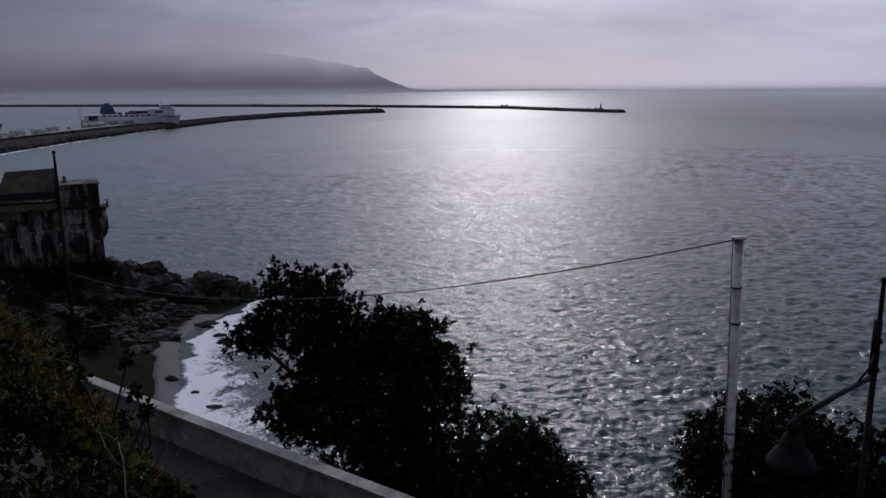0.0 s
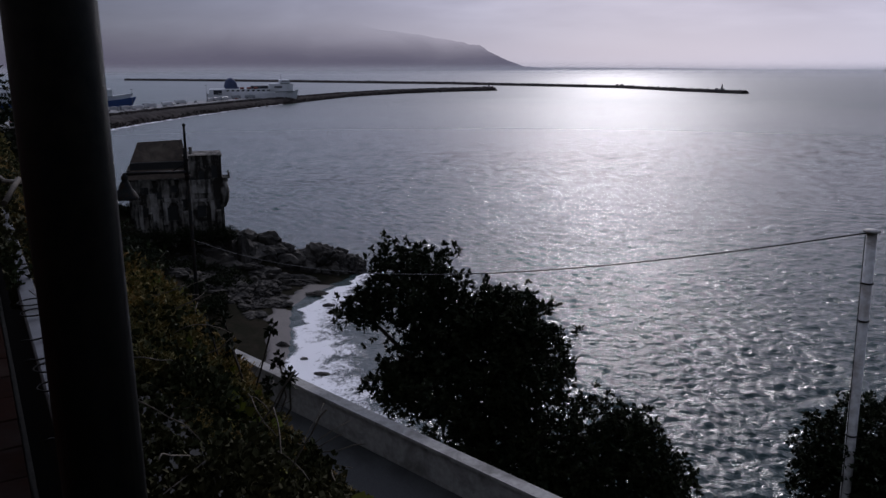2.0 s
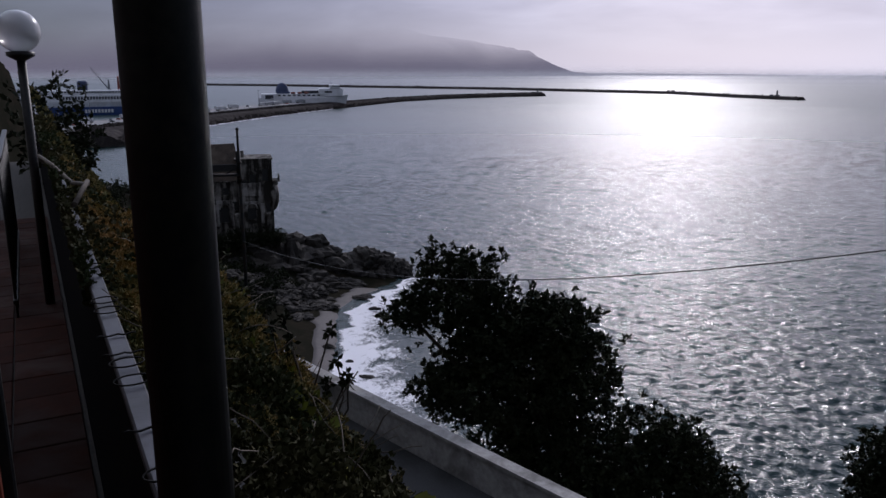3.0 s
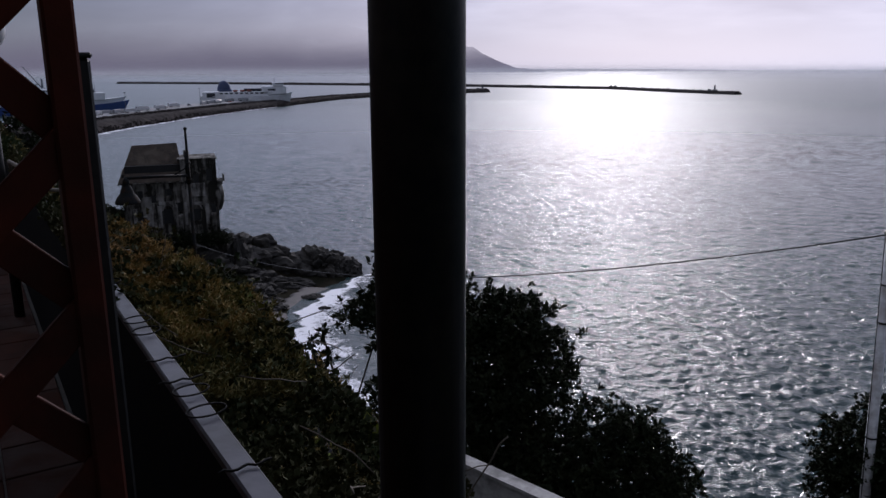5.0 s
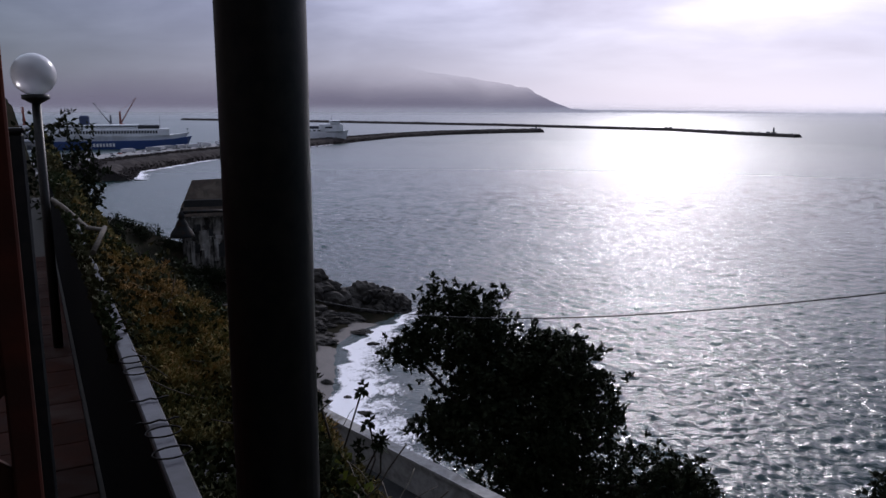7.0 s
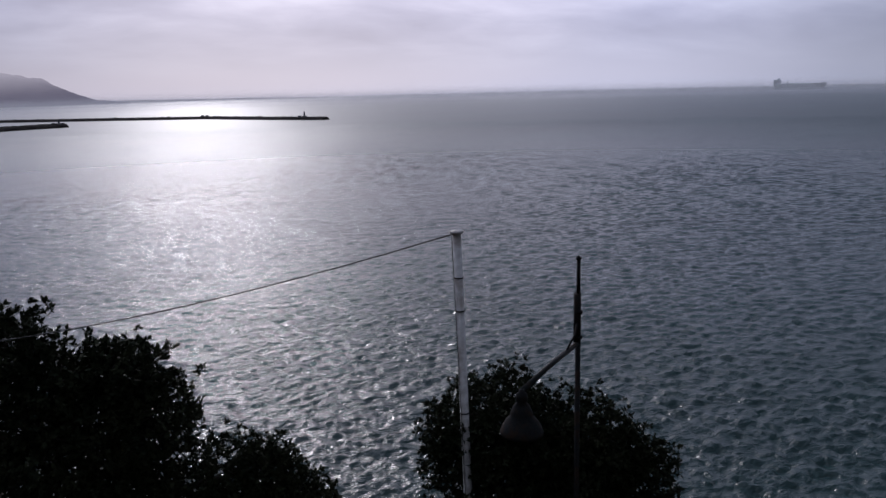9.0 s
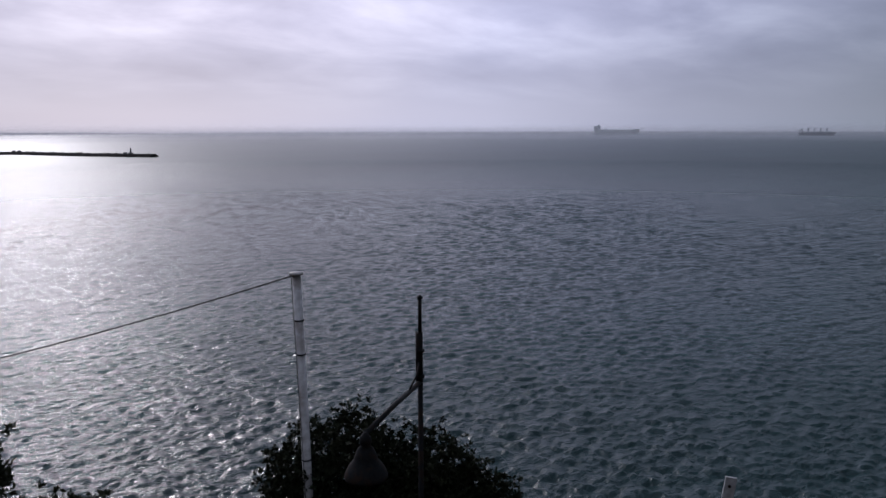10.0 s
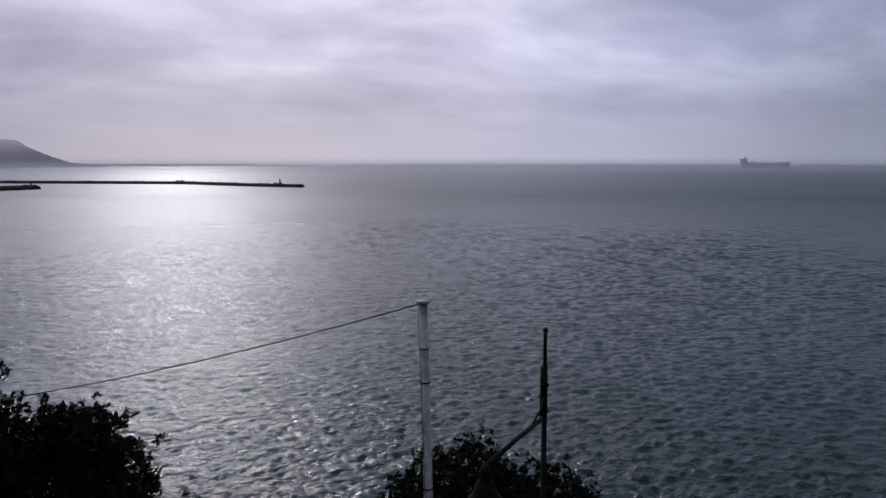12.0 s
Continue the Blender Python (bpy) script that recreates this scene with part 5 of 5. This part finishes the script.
for r_, mid_, spread_, dense_ in ((2450, 20, 18, 0.22), (3250, 13, 18, 0.24), (4100, 6, 20, 0.26)):
    az_ = [radians(-48 + 2 * k) for k in range(66)]
    vs_ = [(r_ * math.sin(q), r_ * math.cos(q), z_) for q in az_ for z_ in (0.5, 40, 90)]
    fs_ = [(3 * k + j, 3 * k + j + 1, 3 * k + j + 4, 3 * k + j + 3) for k in range(65) for j in range(2)]
    mist = mesh_from("backdrop_haze_sheet", vs_, fs_, haze_sheet_material("haze_sheet", mid_, spread_, dense_))
    tagged(mist, "thin see-through sheet standing in for haze over the sea", "mist", kind="structure")


# ---- lattice screens on the terrace ----
def lattice_screen(s, n_end, length, z0, z1, node_z, pitch, width, thick, post_w, label):
    """An upright end post with crossed diagonal slats that run inwards across the terrace."""
    t = thing("lattice_screen", terrace(s, n_end, z0), label, "lattice screen", "wooden lattice screens")
    t.matrix_basis = Matrix.Translation(terrace(s, n_end, z0)) @ Matrix.Rotation(math.atan2(-OUT.y, -OUT.x), 4, "Z")
    h = z1 - z0
    part("post", box((post_w, post_w * 1.1, h), (0, 0, h / 2), None, 0.003), M_WOOD, t)
    part("post", box((post_w, post_w * 1.1, h), (length, 0, h / 2), None, 0.003), M_WOOD, t)
    first = (node_z - z0) % pitch
    for sign, y in ((1, -0.006), (-1, 0.006)):
        k = -int(length / pitch) - 2
        while k * pitch + first < h + length:
            za = first + k * pitch
            k += 1
            zb = za + length * sign
            a, b = Vector((0, y, za)), Vector((length, y, zb))
            lo, hi = (a, b) if a.z < b.z else (b, a)
            if hi.z < 0.03 or lo.z > h - 0.03:
                continue
            if lo.z < 0.02:
                lo = lo.lerp(hi, (0.02 - lo.z) / (hi.z - lo.z))
            if hi.z > h - 0.02:
                hi = lo.lerp(hi, (h - 0.02 - lo.z) / (hi.z - lo.z))
            d = hi - lo
            if d.length < 0.05:
                continue
            rot = Matrix.Rotation(-math.atan2(d.z, d.x), 3, "Y")
            part("slat", box((d.length, thick, width), (lo + hi) / 2, rot, 0.0015), M_WOOD, t)
    part("bottom_rail", box((length, post_w * 0.9, post_w), (length / 2, 0, post_w / 2), None, 0.002), M_WOOD, t)
    return t


lattice_screen(-0.62, -0.208, 0.95, Z_FLOOR, 50.75, 49.957, 0.18, 0.037, 0.010, 0.030, "red-brown stained wooden lattice screen on the terrace")
lattice_screen(1.95, -0.62, 0.9, Z_FLOOR, 50.02, 49.6, 0.125, 0.022, 0.010, 0.034, "red-brown lattice screen further along the terrace")

upright = tagged(slab("steel_upright", -0.598, -0.582, -0.196, -0.178, Z_FLOOR, 50.035, M_POST, 0.003), "slim square black steel upright beside the lattice post", "upright")
part("cap", box((0.02, 0.022, 0.006), terrace(-0.590, -0.187, 50.038), Matrix.Rotation(math.atan2(AL.y, AL.x), 3, "Z"), 0.002), M_POST, upright)

# globe lamp and bars of the railing further on
lamp = thing("globe_lamp", terrace(4.2, -0.10, Z_FLOOR), "white glass globe lamp on a black iron post", "globe lamp")
part("post", tube((0, 0, 0), (0, 0, 1.70), 0.032, 0.028, 12), M_POST, lamp)
part("collar", lathe([(0.03, 1.66), (0.085, 1.69), (0.085, 1.715), (0.05, 1.72)], 18), M_POST, lamp)
M_GLOBE = material("opal_glass", (0.78, 0.77, 0.78), 0.25, grain=(0.72, 0.71, 0.72), grain_scale=8)
M_GLOBE.node_tree.nodes["Principled BSDF"].inputs["Transmission Weight"].default_value = 0.35
bm = bmesh.new()
bmesh.ops.create_uvsphere(bm, u_segments=32, v_segments=20, radius=0.135, matrix=Matrix.Translation((0, 0, 1.845)))
for f in bm.faces:
    f.smooth = True
part("globe", bm, M_GLOBE, lamp)

rail2 = thing("iron_railing", terrace(5.2, -0.3, Z_FLOOR), "black iron railing with thin upright bars", "railing", rz=math.atan2(AL.y, AL.x))
part("top_rail", box((2.6, 0.04, 0.03), (0, 0, 1.05), None, 0.004), M_POST, rail2)
part("bottom_rail", box((2.6, 0.03, 0.03), (0, 0, 0.12), None, 0.004), M_POST, rail2)
for k in range(12):
    part("bar", tube((-1.25 + 0.227 * k, 0, 0.0), (-1.25 + 0.227 * k, 0, 1.04), 0.009, seg=8), M_POST, rail2)

# flower pots behind the lattice
M_TERRA = material("terracotta", (0.30, 0.085, 0.035), 0.85, 0.0, (0.22, 0.07, 0.035), 12, (0.12, 0.06, 0.04), 4, bump=0.2, bump_scale=60, bump_dist=0.003)


def pot(s, n, r, h, label, leaves, seed):
    t = thing("flower_pot", terrace(s, n, Z_FLOOR), label, "flower pot", "pots on the terrace")
    part("pot", lathe([(r * 0.68, 0), (r * 0.95, h * 0.84), (r * 1.06, h * 0.85), (r * 1.06, h), (r * 0.92, h), (r * 0.86, h * 0.9), (0.02, h * 0.88)], 22), M_TERRA, t)
    if leaves:
        leaf_crown("plant", [((0, 0, h + r * 0.8), (r * 1.1, r * 1.1, r))], 0.06, leaves, M_IVY, t, seed, per=4)


pot(2.2, -0.50, 0.12, 0.62, "tall terracotta pot beside the walkway", 0, 1)
pot(2.35, -0.95, 0.12, 0.40, "terracotta pot with a small leafy plant", 60, 2)

# wire loops, a rope and a clip along the wall top
M_WIRE = material("dark_wire", (0.008, 0.008, 0.009), 0.7, grain=(0.016, 0.014, 0.012), grain_scale=80, spec=0.1)
for s_, r in ((0.50, 0.034), (0.40, 0.034), (-0.02, 0.036), (-0.13, 0.038), (-0.55, 0.036), (0.92, 0.034)):
    t = [terrace(s_ + 0.016 * math.sin(a), 0.023 + r * 0.98 * math.cos(a), Z_RAIL + 0.008 + r * 0.13 * (1 + math.sin(a))) for a in [2 * math.pi * k / 20 for k in range(21)]]
    tagged(part("wire_loop", path_tube(t, 0.0019, 6), M_WIRE), "loop of dark wire round the wall top", "wire loop", "wire loops on the wall top")
for s_ in (0.20, 0.06, -0.36):
    t = [terrace(s_ + 0.005 * math.sin(k * 1.7), -0.022 + 0.010 * k, Z_RAIL + 0.005 + 0.001 * (k % 2)) for k in range(10)]
    tagged(part("barbed_tie", path_tube(t, 0.0024, 5), M_WIRE), "short twist of dark tie wire across the wall top", "tie wire", "tie wires on the wall top")
t = [terrace(1.9 + 0.35 * k, 0.03 + 0.10 * math.sin(k * 0.9), Z_RAIL + 0.06 + 0.05 * math.sin(k * 1.7)) for k in range(7)]
tagged(part("rope", path_tube(t, 0.012, 7), M_TWIG), "pale rope lying over the planted wall", "rope")


# ---- planting on the bank ----
def bank_leaves(name, count, s0, s1, size, mat, label, seed, lift=0.06, n_lo=0.05, per=5, n_pow=1.3, rise=0.0, wide=0.42):
    """Rosettes of small leaves over the planted bank."""
    rng = np.random.default_rng(seed)
    s_ = s0 + (s1 - s0) * rng.random(count) ** 1.35
    edge = 1.8 + 0.30 * np.clip(s_, 0, 12)
    n_ = n_lo + (edge - n_lo) * rng.random(count) ** n_pow
    z = np.where(n_ < 0.3, 49.34 - 0.05 * n_, np.where(n_ < 0.6, 49.325 - 1.15 * (n_ - 0.3), 48.98 - 1.75 * (n_ - 0.6))) - 1.5 * np.maximum(0, n_ - edge + 0.5) - 0.28 * np.clip(s_ - 1.5, 0, 2.5) * np.clip((n_ - 0.1) / 0.4, 0, 1)
    lump = 0.05 * np.sin(s_ * 5.3) * np.sin(n_ * 7.1 + s_ * 2) + 0.030 * np.sin(s_ * 13.7 + n_ * 9) + 0.040 * np.sin(n_ * 21 - s_ * 17) + 0.034 * np.sin(s_ * 47 + 2 * np.sin(n_ * 31)) * np.sin(n_ * 53 + seed)
    lump = np.where(n_ < 0.2, 0.4 * np.minimum(lump, 0), lump)
    z = z + lump + lift * (rng.random(count) - 0.7) + rise
    c = np.stack([RAIL.x + AL.x * s_ + OUT.x * n_, RAIL.y + AL.y * s_ + OUT.y * n_, z], 1)
    c, ss = np.repeat(c, per, 0), np.repeat(s_, per)
    n = len(c)
    a = rng.normal(size=(n, 3))
    a[:, 2] = np.abs(a[:, 2]) * 0.9 + 0.35
    a = unit(a + 0.35 * np.array((OUT.x, OUT.y, 0)))
    b = unit(np.cross(a, rng.normal(size=(n, 3))))
    L = size * rng.uniform(0.6, 1.3, n) * (1 + 0.12 * np.maximum(0, ss - 1))
    ob = leaf_mesh(name, c + rng.normal(size=(n, 3)) * size * 0.22, a, b, L, L * rng.uniform(0.8, 1.2, n) * wide, mat)
    tagged(ob, label, "plants", kind="stuff")


M_SEDUM = leaf_material("rusty_sedum_leaf", (0.13, 0.14, 0.042), (0.27, 0.205, 0.068), (0.33, 0.205, 0.078))
M_MOSS = leaf_material("olive_stonecrop_leaf", (0.062, 0.072, 0.026), (0.135, 0.125, 0.042), (0.20, 0.15, 0.055))
bank_leaves("ivy", 22000, -1.8, 5.0, 0.015, M_IVY, "dense dark green ivy covering the bank", 11, per=6)
bank_leaves("ground_ivy", 11000, -1.9, 0.5, 0.015, M_IVY, "low dark green ivy on the near bank", 18, per=6, n_lo=0.045, n_pow=1.6)
bank_leaves("stonecrop", 17000, 0.0, 5.0, 0.016, M_MOSS, "olive green stonecrop in small cushions on the bank", 16, per=11, n_lo=0.06, n_pow=1.7, rise=0.016, wide=0.17)
bank_leaves("sedum", 13000, 0.35, 4.5, 0.016, M_SEDUM, "rusty orange and green sedum along the bank edge", 12, per=11, n_lo=0.10, n_pow=2.4, rise=0.022, wide=0.17)
bank_leaves("scrub", 12000, 4.0, 26.0, 0.032, M_MOSS, "olive green scrub covering the far bank", 13, lift=0.18, per=7, wide=0.25)
bank_leaves("creeper", 3600, 0.72, 9.0, 0.018, M_IVY, "ivy creeping over the wall top", 15, lift=0.10, n_lo=-0.01, n_pow=4.0, rise=0.085)
bank_leaves("vine", 300, -1.5, 1.6, 0.036, M_YEL, "scattered yellow-green vine leaves on the bank", 14, per=4, n_lo=0.35)

rt = random.Random(21)
for k in range(95):
    s_, n_ = rt.uniform(-0.55, 2.6), rt.uniform(0.12, 0.75)
    p = terrace(s_, n_, bank_top(s_, n_) + 0.02)
    pts = [p]
    d = Vector((rt.uniform(-1, 1), rt.uniform(-1, 1), rt.uniform(0.0, 0.7))).normalized()
    for _ in range(5):
        d = (d + Vector((rt.uniform(-0.28, 0.28), rt.uniform(-0.28, 0.28), rt.uniform(-0.3, 0.2)))).normalized()
        pts.append(pts[-1] + d * rt.uniform(0.02, 0.045))
    tagged(part("twig", path_tube(pts, 0.0015, 4), M_TWIG), "bare pale dry twig over the ivy", "twig", "dry twigs on the bank")


def tall_weed(s_, n_, h, seed, label):
    g = random.Random(seed)
    base = terrace(s_, n_, bank_top(s_, n_) - 0.05)
    t = thing("weed", base, label, "weed", "tall weeds on the bank")
    for k in range(4):
        top = Vector((g.uniform(-0.09, 0.09), g.uniform(-0.05, 0.05), h * g.uniform(0.6, 1.0)))
        mid = top * 0.5 + Vector((g.uniform(-0.03, 0.03), g.uniform(-0.03, 0.03), 0))
        st = part("stem", path_tube([(0, 0, 0), mid, top], 0.0028, 5), M_BARK, t)
        tagged(leaf_crown("seed_head", [(top, (0.006, 0.006, 0.020))], 0.022, 10, M_LEAF, st, seed + k, per=4), kind="stuff")


tall_weed(0.42, 0.55, 0.30, 3, "thin dark weed with seed heads against the sea")
tall_weed(0.30, 0.58, 0.26, 5, "thin dark weed with seed heads against the sea")
tall_weed(0.62, 0.60, 0.20, 7, "short dark weed on the bank")

# a leafy bush at the far end of the terrace
far_bush = shrub(tuple(terrace(10.5, 0.2, 48.7)), (0.55, 0.5, 0.75), 300, 0.10, "dark bush at the end of the terrace", 71)

shrub((-8.5, 13.6, 45.6), (0.55, 0.55, 0.95), 420, 0.10, "dark leafy bush standing up from the far bank", 73)

# ---- floor tiles ----
tile_me = None
for i in range(-6, 30):
    for j in range(10):
        if tile_me is None:
            bm = box((0.292, 0.292, 0.03), (0, 0, 0), None, 0.004)
            tile_me = bpy.data.meshes.new("tile")
            bm.to_mesh(tile_me)
            bm.free()
            tile_me.materials.append(M_TILE)
        if (i + 6) * 10 + j >= 300:
            continue
        ob = new("tile", tile_me)
        ob.matrix_basis = Matrix.Translation(terrace(-1.0 + 0.3 * (i + 6), -0.17 - 0.3 * j, Z_FLOOR - 0.012 + 0.001 * ((i * 7 + j * 3) % 3))) @ Matrix.Rotation(math.atan2(AL.y, AL.x), 4, "Z")
        ob.parent = floor
